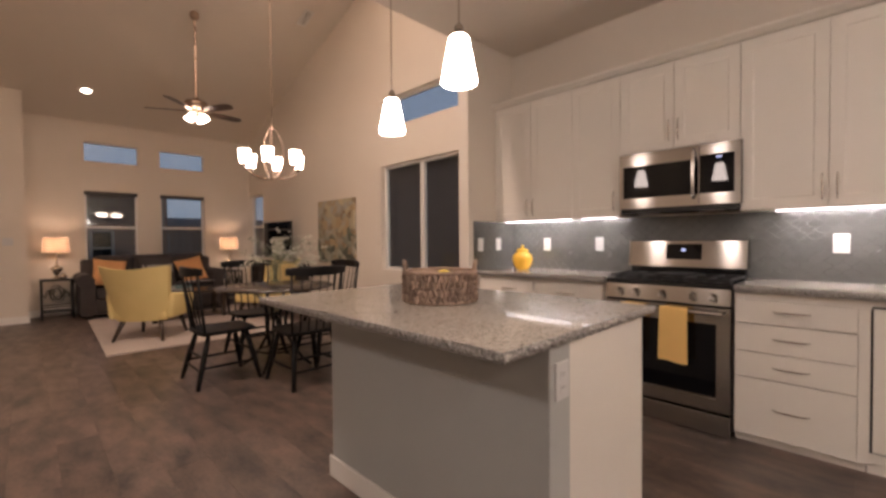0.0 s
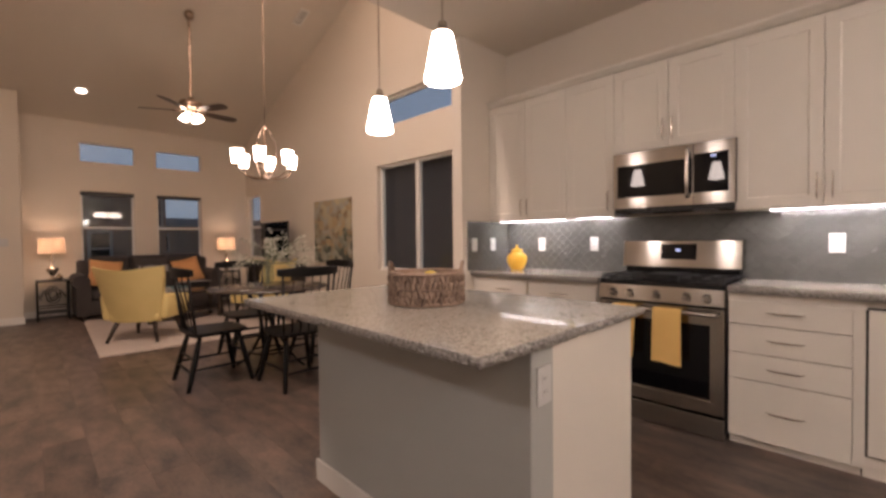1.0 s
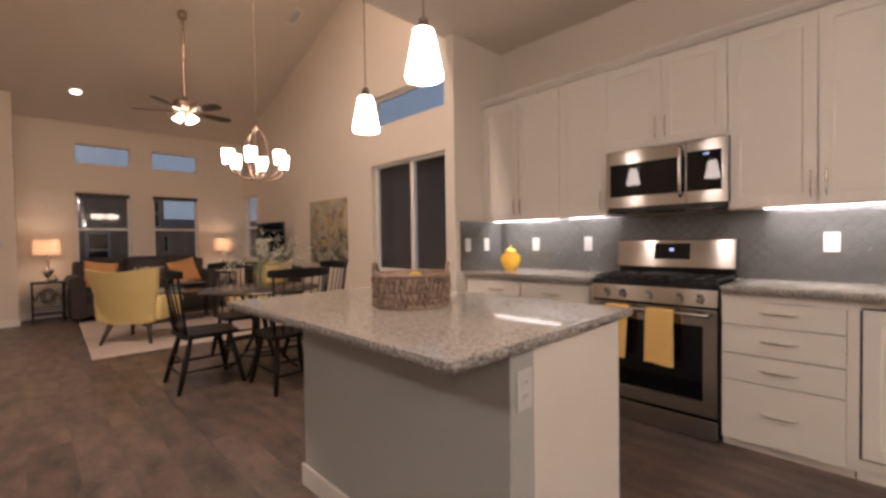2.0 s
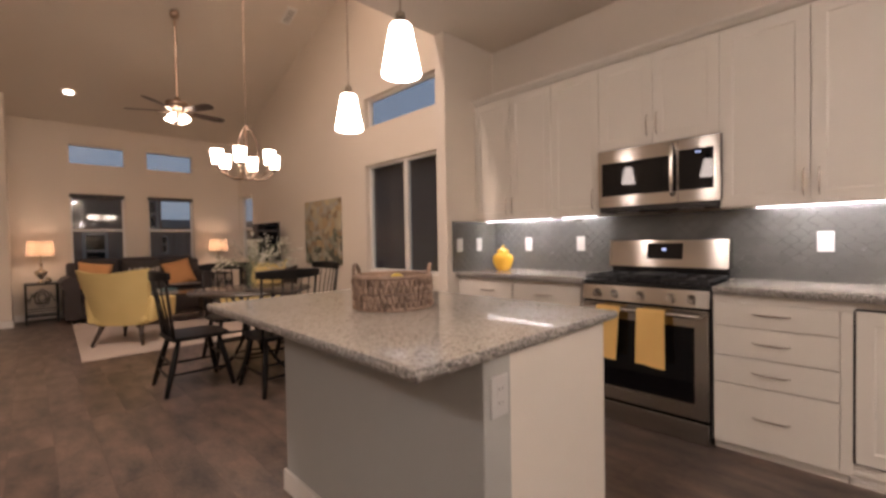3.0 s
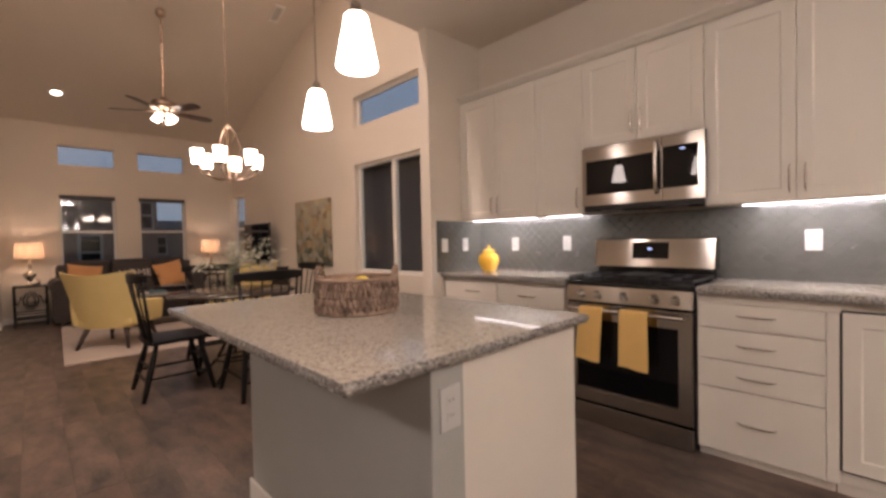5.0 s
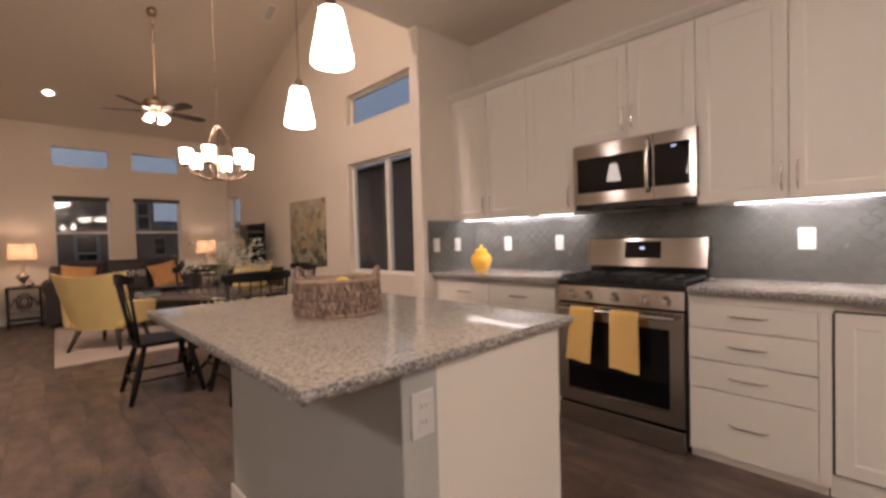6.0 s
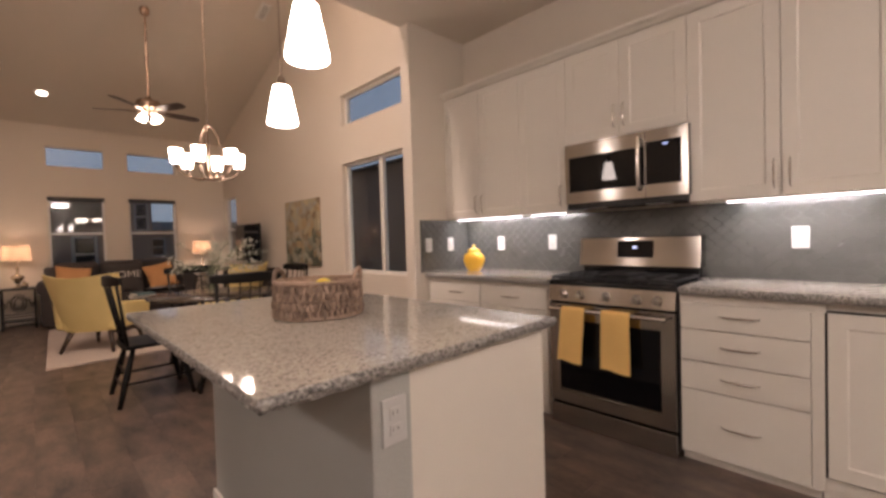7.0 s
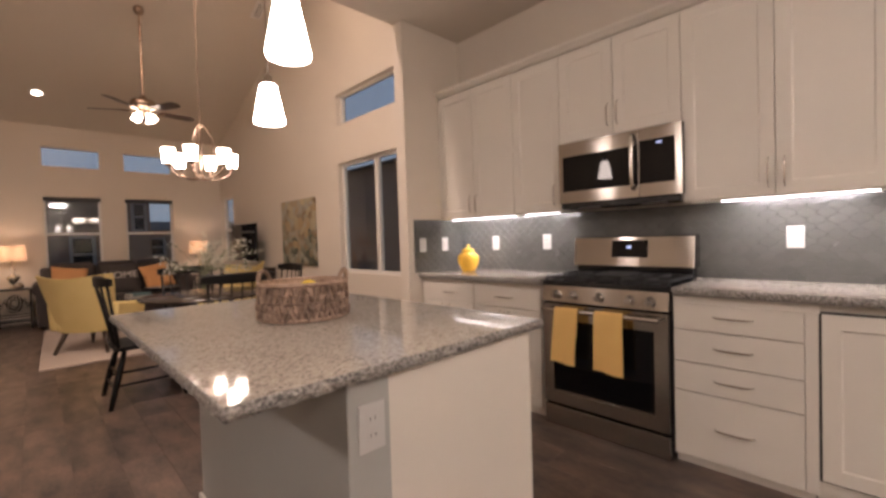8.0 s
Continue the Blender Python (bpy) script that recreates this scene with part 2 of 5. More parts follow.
# ---- mesh helpers ----
def box(bm, x0, x1, y0, y1, z0, z1, bevel=0.0, segs=2):
    r = bmesh.ops.create_cube(bm, size=1.0)
    vs = r["verts"]
    m = Matrix.Translation(((x0 + x1) / 2, (y0 + y1) / 2, (z0 + z1) / 2)) @ Matrix.Diagonal((x1 - x0, y1 - y0, z1 - z0, 1))
    bmesh.ops.transform(bm, matrix=m, verts=vs)
    if bevel:
        es = {e for v in vs for e in v.link_edges}
        bmesh.ops.bevel(bm, geom=list(es), offset=bevel, segments=segs, profile=0.5, affect="EDGES")
    return bm


def bx(*a, **k):
    return box(bmesh.new(), *a, **k)


def rod(bm, p0, p1, r0, r1=None, seg=10):
    r1 = r0 if r1 is None else r1
    p0, p1 = Vector(p0), Vector(p1)
    d = p1 - p0
    r = bmesh.ops.create_cone(bm, cap_ends=True, segments=seg, radius1=r0, radius2=r1, depth=d.length)
    q = d.to_track_quat("Z", "Y").to_matrix().to_4x4()
    bmesh.ops.transform(bm, matrix=Matrix.Translation((p0 + p1) / 2) @ q, verts=r["verts"])
    return bm


def tube(bm, pts, r, seg=8):
    """A round bar along a list of points."""
    rings = []
    pts = [Vector(p) for p in pts]
    for i, p in enumerate(pts):
        d = (pts[min(i + 1, len(pts) - 1)] - pts[max(i - 1, 0)]).normalized()
        a = d.orthogonal().normalized() if i == 0 else (ua - d * ua.dot(d)).normalized()
        ua = a
        b = d.cross(a)
        rr = r[i] if isinstance(r, (list, tuple)) else r
        rings.append([bm.verts.new(p + (a * math.cos(2 * math.pi * k / seg) + b * math.sin(2 * math.pi * k / seg)) * rr) for k in range(seg)])
    for i in range(len(rings) - 1):
        for k in range(seg):
            bm.faces.new((rings[i][k], rings[i][(k + 1) % seg], rings[i + 1][(k + 1) % seg], rings[i + 1][k]))
    bm.faces.new(rings[0][::-1]), bm.faces.new(rings[-1])
    return bm


def lathe(bm, prof, cx=0, cy=0, seg=24, cap=True):
    """A turned body from (radius, height) pairs."""
    rings = [[bm.verts.new((cx + r * math.cos(2 * math.pi * k / seg), cy + r * math.sin(2 * math.pi * k / seg), z)) for k in range(seg)] for r, z in prof]
    for i in range(len(rings) - 1):
        for k in range(seg):
            bm.faces.new((rings[i][k], rings[i][(k + 1) % seg], rings[i + 1][(k + 1) % seg], rings[i + 1][k]))
    if cap:
        bm.faces.new(rings[0][::-1]), bm.faces.new(rings[-1])
    return bm


def prism(bm, pts, axis, a0, a1):
    """A polygon of 2D points pushed along an axis: x takes (y, z), y takes (x, z), z takes (x, y)."""
    def at(p, a):
        return {"x": (a, p[0], p[1]), "y": (p[0], a, p[1]), "z": (p[0], p[1], a)}[axis]
    lo = [bm.verts.new(at(p, a0)) for p in pts]
    hi = [bm.verts.new(at(p, a1)) for p in pts]
    n = len(pts)
    fs = [bm.faces.new(lo), bm.faces.new(hi)]
    for i in range(n):
        fs.append(bm.faces.new((lo[i], lo[(i + 1) % n], hi[(i + 1) % n], hi[i])))
    bmesh.ops.recalc_face_normals(bm, faces=fs)
    return bm


def cushion(bm, w, d, h, m=None, n=10, pinch=0.12):
    """A soft square pad, w by d, h thick at the middle, thin at its rim."""
    grid = []
    for s in (1, -1):
        g = []
        for i in range(n + 1):
            row = []
            for j in range(n + 1):
                u, v = 2 * i / n - 1, 2 * j / n - 1
                e = max(0.0, (1 - abs(u) ** 3.2)) * max(0.0, (1 - abs(v) ** 3.2))
                px = u * (1 - pinch * (1 - abs(v) ** 2) * abs(u) ** 4 * 0.6)
                py = v * (1 - pinch * (1 - abs(u) ** 2) * abs(v) ** 4 * 0.6)
                row.append(bm.verts.new((px * w / 2, py * d / 2, s * h / 2 * e ** 0.55 + 0.004 * noise.noise((u * 3, v * 3, s)))))
            g.append(row)
        grid.append(g)
    fs = []
    for k, g in enumerate(grid):
        for i in range(n):
            for j in range(n):
                f = (g[i][j], g[i + 1][j], g[i + 1][j + 1], g[i][j + 1])
                fs.append(bm.faces.new(f if k == 0 else f[::-1]))
    bmesh.ops.remove_doubles(bm, verts=[v for g in grid for r in g for v in r], dist=1e-4)
    if m:
        bmesh.ops.transform(bm, matrix=m, verts=bm.verts)
    return bm


def part(name, bm, mat, parent=None, label="", smooth=False, m=None):
    me = bpy.data.meshes.new(name)
    if smooth:
        for f in bm.faces:
            f.smooth = True
        for e in bm.edges:
            if len(e.link_faces) == 2 and e.calc_face_angle(0) > 0.7:
                e.smooth = False
    bm.to_mesh(me)
    bm.free()
    me.materials.append(mat)
    ob = new(name, me)
    if parent is not None:
        ob.parent = parent
    if m is not None:
        ob.matrix_basis = m
    if label:
        tagged(ob, label)
    return ob


def thing(name, label, category, m=None, group=""):
    ob = new(name)
    ob.empty_display_size = 0.1
    if m is not None:
        ob.matrix_basis = m
    return tagged(ob, label, category, group)


def structure(name, bm, mat, label, category):
    return tagged(part(name, bm, mat), label, category, kind="structure")


# ---- plan ----
XW, XE, YR, YF = 3.74, 3.72, 2.785, 9.73      # kitchen wall, east wall, return wall, far wall
ZK, ZE, SL = 2.995, 3.28, 0.335               # kitchen ceiling, eave, vault's slope
XB, XU = 3.215, 3.466                         # fronts of base and wall cabinets
WEST, SOUTH = -4.0, -3.0


def vault(y):
    return ZE + SL * (YF - y)


def wall_boxes(axis, p0, p1, a0, a1, z0, z1, holes):
    """A wall of thickness p0..p1, along a0..a1, with rectangular holes (a0, a1, z0, z1)."""
    bm = bmesh.new()
    cuts = sorted({a0, a1, *[h[0] for h in holes], *[h[1] for h in holes]})
    for u0, u1 in zip(cuts, cuts[1:]):
        mid = (u0 + u1) / 2
        spans, low = [], z0
        for h in sorted((h for h in holes if h[0] < mid < h[1]), key=lambda h: h[2]):
            spans.append((low, h[2]))
            low = h[3]
        spans.append((low, z1))
        for s0, s1 in spans:
            if s1 - s0 > 1e-4:
                if axis == "x":
                    box(bm, p0, p1, u0, u1, s0, s1)
                else:
                    box(bm, u0, u1, p0, p1, s0, s1)
    return bm


FAR = [(0.99, 1.75, 0.86, 2.10), (2.095, 2.85, 0.86, 2.10), (0.995, 1.765, 2.61, 2.935), (2.10, 2.855, 2.61, 2.935)]
EAST = [(3.40, 4.95, 0.80, 2.20), (3.40, 4.94, 2.69, 3.08), (8.96, 9.70, 0.86, 2.17)]
structure("wall_far", wall_boxes("y", YF, YF + 0.14, 0.27, XE, 0, ZE, FAR), PAINT, "beige painted far wall of the living room", "wall")
_bm = wall_boxes("x", XE, XE + 0.14, YR + 0.115, YF + 0.14, 0, ZE - 0.05, EAST)
prism(_bm, [(YR + 0.115, ZE - 0.05), (YF + 0.14, ZE - 0.05), (YF + 0.14, vault(YF + 0.14)), (YR + 0.115, vault(YR + 0.115))], "x", XE, XE + 0.14)
structure("wall_east", _bm, PAINT, "beige painted gable wall rising to the vaulted ceiling", "wall")
structure("wall_kitchen", bx(XW, XW + 0.14, SOUTH, YR, 0, ZK), PAINT, "beige painted wall behind the kitchen cabinets", "wall")
structure("wall_return", bx(3.08, XW + 0.14, YR, YR + 0.115, 0, ZK), PAINT, "beige painted stub wall closing the kitchen run", "wall")
structure("wall_jog", bx(WEST, 0.27, 9.15, YF + 0.14, 0, vault(9.15)), PAINT, "beige painted wall beside the living room", "wall")
structure("wall_header", bx(WEST, XE, YR, YR + 0.115, ZK + 0.12, vault(YR) + 0.1), PAINT, "beige painted wall above the kitchen ceiling", "wall")
_bm = bx(WEST - 0.14, WEST, SOUTH, YF, 0, ZE)
prism(_bm, [(SOUTH, ZE), (YF, ZE), (YF, vault(YF)), (YR, vault(YR)), (SOUTH, vault(YR))], "x", WEST - 0.14, WEST)
structure("wall_west", _bm, PAINT, "plain beige wall closing the room", "wall")
structure("wall_south", bx(WEST, XW, SOUTH - 0.14, SOUTH, 0, ZK), PAINT, "plain beige wall closing the kitchen", "wall")
structure("ceiling_kitchen", bx(WEST, XW + 0.14, SOUTH, YR + 0.115, ZK, ZK + 0.12), CEIL, "flat beige ceiling over the kitchen", "ceiling")
structure("ceiling_vault", prism(bmesh.new(), [(YR, vault(YR)), (YF + 0.2, vault(YF + 0.2)), (YF + 0.2, vault(YF + 0.2) + 0.15), (YR, vault(YR) + 0.15)], "x", WEST - 0.14, XE + 0.14),
          CEIL, "sloping vaulted ceiling painted beige", "ceiling")
FLOOR = structure("floor", bx(WEST - 0.1, XW + 0.1, SOUTH - 0.1, YF + 0.1, -0.12, -0.0012), FLOORB, "dark wood-look plank floor", "floor")

for nm, b in (("baseboard_far", (0.27, XE - 0.014, YF - 0.014, YF, 0, 0.11)), ("baseboard_jog", (WEST, 0.284, 9.136, 9.15, 0, 0.11)),
              ("baseboard_jog_side", (0.27, 0.284, 9.15, YF - 0.014, 0, 0.11)), ("baseboard_east", (XE - 0.014, XE, YR + 0.115, YF - 0.014, 0, 0.11))):
    structure(nm, bx(*b, bevel=0.004), WHITE, "white painted baseboard", "baseboard")


def window(name, axis, p, a0, a1, z0, z1, rail="", blind=False, label="", w=0.035):
    """A vinyl window set 60 mm back in an opening: frame, panes, and a rail across ('h') or up ('v')."""
    root = tagged(new(name), label, "window", kind="structure")
    s, t = p + 0.065, 0.05

    def bar(nm, u0, u1, v0, v1, q0=s, q1=s + t, mat=VINYL, bev=0.004):
        bm = bx(q0, q1, u0, u1, v0, v1, bevel=bev) if axis == "x" else bx(u0, u1, q0, q1, v0, v1, bevel=bev)
        return part(nm, bm, mat, root)
    bar("frame_side", a0, a0 + w, z0, z1), bar("frame_side", a1 - w, a1, z0, z1)
    bar("frame_head", a0 + w, a1 - w, z1 - w, z1), bar("frame_sill", a0 + w, a1 - w, z0, z0 + w)
    cells = [(a0 + w, a1 - w, z0 + w, z1 - w)]
    if rail == "h":
        c = z0 + (z1 - z0) * 0.492
        bar("meeting_rail", a0 + w, a1 - w, c - 0.02, c + 0.02, s - 0.01, s + t - 0.01)
        cells = [(a0 + w, a1 - w, z0 + w, c - 0.02), (a0 + w, a1 - w, c + 0.02, z1 - w)]
    if rail == "v":
        c = (a0 + a1) / 2
        bar("meeting_stile", c - 0.035, c + 0.035, z0 + w, z1 - w, s - 0.012, s + t - 0.01)
        cells = [(a0 + w, c - 0.035, z0 + w, z1 - w), (c + 0.035, a1 - w, z0 + w, z1 - w)]
    for c in cells:
        g = bar("pane", *c, s + 0.02, s + 0.026, GLASS, 0)
        g.visible_shadow = False
    if blind:
        bar("raised_blind", a0 + 0.004, a1 - 0.004, z1 - 0.07, z1 - 0.004, p + 0.012, p + 0.055, BLIND)
    return root


window("window_1", "y", YF, *FAR[0], "h", True, "white vinyl single-hung window at dusk")
window("window_2", "y", YF, *FAR[1], "h", True, "white vinyl single-hung window at dusk")
window("window_3", "y", YF, *FAR[2], w=0.012, label="small fixed transom window showing blue dusk sky")
window("window_4", "y", YF, *FAR[3], w=0.012, label="small fixed transom window showing blue dusk sky")
window("window_5", "x", XE, *EAST[0], "v", label="white vinyl sliding window, dark outside")
window("window_6", "x", XE, *EAST[1], label="wide fixed transom window showing blue dusk sky")
window("window_7", "x", XE, *EAST[2], "h", label="narrow white vinyl window beside the corner")

# outside: ground to the horizon and two neighbouring houses
structure("ground", bx(-400, 400, -400, 400, -0.5, -0.3), SOIL, "dark bare ground outside", "ground")


def neighbour(m, w, d, h, label, wins):
    r = thing("neighbour_house", label, "house", m)
    part("wall", bx(0, w, 0, d, -0.3, h), STUCCO, r)
    bm = prism(bmesh.new(), [(-0.4, h), (d + 0.4, h), (d / 2, h + d * 0.10)], "x", -0.4, w + 0.4)
    part("roof", bm, ROOFM, r)
    for wx, wz, ww, wh in wins:
        wn = part("window", bx(wx, wx + ww, -0.05, 0.02, wz, wz + wh), TRIMDARK, r)
        part("pane", bx(wx + 0.08, wx + ww - 0.08, -0.06, -0.052, wz + 0.08, wz + wh / 2 - 0.03), DARKGLASS, wn)
        part("pane", bx(wx + 0.08, wx + ww - 0.08, -0.06, -0.052, wz + wh / 2 + 0.03, wz + wh - 0.08), DARKGLASS, wn)
    return r


neighbour(pose(-9.4, 16.5, 0), 13.0, 8.0, 3.05, "dark stucco house across the yard at dusk", [(11.0, 0.5, 0.6, 1.1), (12.5, 1.7, 0.42, 0.95), (8.6, 0.6, 0.9, 1.3)])
neighbour(pose(9.5, 16.0, 0, 0, 0, -90), 12.0, 8.0, 3.75, "dark stucco house beside the window at dusk", [(8.5, 1.0, 0.8, 1.0)])
neighbour(pose(4.6, 34.0, 0), 10.0, 8.0, 2.3, "low dark house further off at dusk", [(1.5, 0.6, 1.2, 1.2), (5.0, 0.6, 1.2, 1.2)])
_bm = bmesh.new()
_pts = [(-200 + 8 * i, 3.0 + 2.6 * noise.noise((i * 0.17, 2.0, 0)) + 0.8 * noise.noise((i * 0.7, 5.0, 0))) for i in range(51)]
prism(_bm, [(-200, -0.4), *_pts, (200, -0.4)], "y", 130, 150)
tagged(part("hills", _bm, ROOFM), "dark low hills on the horizon", "backdrop", kind="structure")


# ---- kitchen cabinets ----
def pull(parent, p, length, along, out=(-1, 0, 0)):
    """A bowed bar pull, its ends on the face at p."""
    a, o, p = Vector(along), Vector(out), Vector(p)
    pts = []
    for i in range(13):
        u = i / 12 * 2 - 1
        pts.append(p + a * (u * length / 2) + o * (0.006 + 0.026 * (1 - u ** 4) ** 0.5))
    rr = [0.0035 + 0.0025 * math.sin(math.pi * i / 12) for i in range(13)]
    return part("handle", tube(bmesh.new(), pts, rr), NICKEL, parent, "brushed nickel bow handle", True)


def framed(bm, x, t, y0, y1, z0, z1, left, right, low, high, sink):
    """A front facing west at x, t thick, with a frame round a centre sunk by sink: one closed shell."""
    def loop(px, a, b, c, d):
        return [bm.verts.new(p) for p in ((px, a, c), (px, b, c), (px, b, d), (px, a, d))]
    e, c = 0.0015, max(0.0015, 0.012 - sink)
    loops = [loop(x + t, y0, y1, z0, z1), loop(x + e, y0, y1, z0, z1), loop(x, y0 + e, y1 - e, z0 + e, z1 - e),
             loop(x, y0 + left, y1 - right, z0 + low, z1 - high), loop(x + sink, y0 + left + c, y1 - right - c, z0 + low + c, z1 - high - c)]
    for a, b in zip(loops, loops[1:]):
        for i in range(4):
            bm.faces.new((a[i], a[(i + 1) % 4], b[(i + 1) % 4], b[i]))
    bm.faces.new(loops[-1]), bm.faces.new(loops[0][::-1])
    bmesh.ops.recalc_face_normals(bm, faces=bm.faces)
    return bm


def shaker(parent, name, x, y0, y1, z0, z1, stile=0.06):
    g = 0.0021
    return part(name, framed(bmesh.new(), x, 0.019, y0 + g, y1 - g, z0 + g, z1 - g, stile, stile, stile, stile, 0.005), CAB, parent)


def slab(parent, name, x, y0, y1, z0, z1):
    return part(name, bx(x, x + 0.019, y0 + 0.0015, y1 - 0.0015, z0 + 0.0014, z1 - 0.0014, bevel=0.0015), CAB, parent)


def wall_cabinet(y0, y1, z0, z1, splits, handles, label):
    r = thing("wall_cabinet", label, "cabinet", pose(0, 0, 0), "wall cabinets")
    part("body", bx(XU + 0.021, XW, y0 + 0.001, y1 - 0.001, z0, z1), CAB, r)
    if z0 < 1.5:
        part("light_rail", bx(XU + 0.022, XU + 0.036, y0 + 0.001, y1 - 0.001, z0 - 0.004, z0), CAB, r)
    edges = [y0, *splits, y1]
    doors = [shaker(r, "door", XU, a, b, z0 + 0.003, z1 - 0.012) for a, b in zip(edges, edges[1:])]
    for i, hy in handles:
        pull(doors[i], (XU, hy, z0 + (0.115 if z0 < 1.5 else 0.131)), 0.145, (0, 0, 1))
    return r


ZU0, ZU1 = 1.362, 2.425
wall_cabinet(1.985, 2.785, ZU0, ZU1, (2.385,), ((0, 2.352), (1, 2.418)), "off-white shaker wall cabinet with two doors")
wall_cabinet(1.590, 1.985, ZU0, ZU1, (), ((0, 1.632),), "off-white shaker wall cabinet with one door")
wall_cabinet(0.833, 1.590, 1.812, ZU1, (1.217,), ((0, 1.186), (1, 1.247)), "short off-white shaker cabinet above the microwave")
wall_cabinet(0.010, 0.833, ZU0, ZU1, (0.418,), ((0, 0.382), (1, 0.446)), "off-white shaker wall cabinet with two doors")
wall_cabinet(-0.85, 0.008, ZU0, ZU1, (-0.42,), ((0, -0.452), (1, -0.388)), "off-white shaker wall cabinet with two doors")
crown = bmesh.new()
prism(crown, [(XU + 0.004, 2.427), (XU - 0.006, 2.434), (XU - 0.018, 2.443), (XU - 0.040, 2.455), (XU - 0.048, 2.467), (XU + 0.05, 2.467), (XU + 0.05, 2.427)], "y", -0.85, 2.783)
tagged(part("crown_moulding", crown, CAB), "off-white crown moulding along the wall cabinets", "trim", kind="structure")

for y0, y1 in ((2.03, 2.72), (1.65, 1.94), (0.06, 0.665), (-0.7, -0.05)):
    r = thing("under_cabinet_light", "slim lit strip light under a wall cabinet", "light", pose(3.56, (y0 + y1) / 2, ZU0), "under-cabinet lights")
    h = (y1 - y0) / 2
    part("housing", bx(-0.012, 0.052, -h, h, -0.002, 0), WHITE, r)
    part("diffuser", bx(-0.012, 0.005, -h + 0.06, h - 0.005, -0.0032, -0.0021), LED, r, "bright white diffuser")
    part("lens", bx(-0.016, -0.0125, -h, h, -0.0115, 0), LEDLENS, r, "softly lit front lens")


def base_cabinet(y0, y1, fronts, label):
    """fronts: (kind, y0, y1, z0, z1, handle y, handle z, upright)."""
    r = thing("base_cabinet", label, "cabinet", pose(0, 0, 0), "base cabinets")
    part("body", bx(XB + 0.021, XW, y0 + 0.001, y1 - 0.001, 0.06, 0.872), CAB, r)
    part("toe_board", bx(XB + 0.035, XB + 0.055, y0 + 0.001, y1 - 0.001, 0, 0.06), CAB, r)
    for kind, a, b, c, d, hy, hz, up in fronts:
        f = (shaker if kind == "door" else slab)(r, kind, XB, a, b, c, d)
        if hz:
            pull(f, (XB, hy, hz), 0.16, (0, 0, 1) if up else (0, 1, 0))
    return r


base_cabinet(0.26, 0.812, [("drawer", 0.29, 0.812, 0.702, 0.832, 0.552, 0.776, 0), ("drawer", 0.29, 0.812, 0.539, 0.698, 0.552, 0.622, 0),
                           ("drawer", 0.29, 0.812, 0.388, 0.535, 0.552, 0.462, 0), ("drawer", 0.29, 0.812, 0.05, 0.384, 0.551, 0.225, 0)], "off-white base cabinet with four drawers")
_f = thing("face_frame", "off-white cabinet face frame under the worktop", "cabinet trim", pose(0, 0, 0))
part("top_rail", bx(XB + 0.002, XB + 0.0205, 0.24, 0.812, 0.834, 0.873), CAB, _f)
part("stile", bx(XB + 0.002, XB + 0.0205, 0.246, 0.288, 0.05, 0.833), CAB, _f)
base_cabinet(-0.40, 0.255, [("door", -0.38, 0.238, 0.118, 0.835, 0.2, 0, 1)], "off-white base cabinet with a shaker panel door")
# dark strip behind the door's edges stands in for the gap's shade
part("reveal", bx(XB + 0.012, XB + 0.0205, -0.40, 0.246, 0.112, 0.843), GAP, bpy.data.objects["base_cabinet.001"], "dark strip painted for the shaded gap round the door")
base_cabinet(-1.3, -0.402, [("door", -1.3, -0.85, 0.06, 0.70, -0.9, 0.6, 1), ("door", -0.85, -0.402, 0.06, 0.70, -0.8, 0.6, 1)], "off-white base cabinet with two doors")
base_cabinet(1.600, 2.19, [("drawer", 1.61, 2.19, 0.702, 0.845, 1.91, 0.775, 0), ("door", 1.61, 1.90, 0.06, 0.698, 1.86, 0.6, 1), ("door", 1.90, 2.19, 0.06, 0.698, 1.94, 0.6, 1)],
             "off-white base cabinet with a drawer over two doors")
base_cabinet(2.192, 2.783, [("drawer", 2.2, 2.78, 0.702, 0.845, 2.44, 0.775, 0), ("door", 2.2, 2.49, 0.06, 0.698, 2.45, 0.6, 1), ("door", 2.49, 2.78, 0.06, 0.698, 2.53, 0.6, 1)],
             "off-white base cabinet with a drawer over two doors")


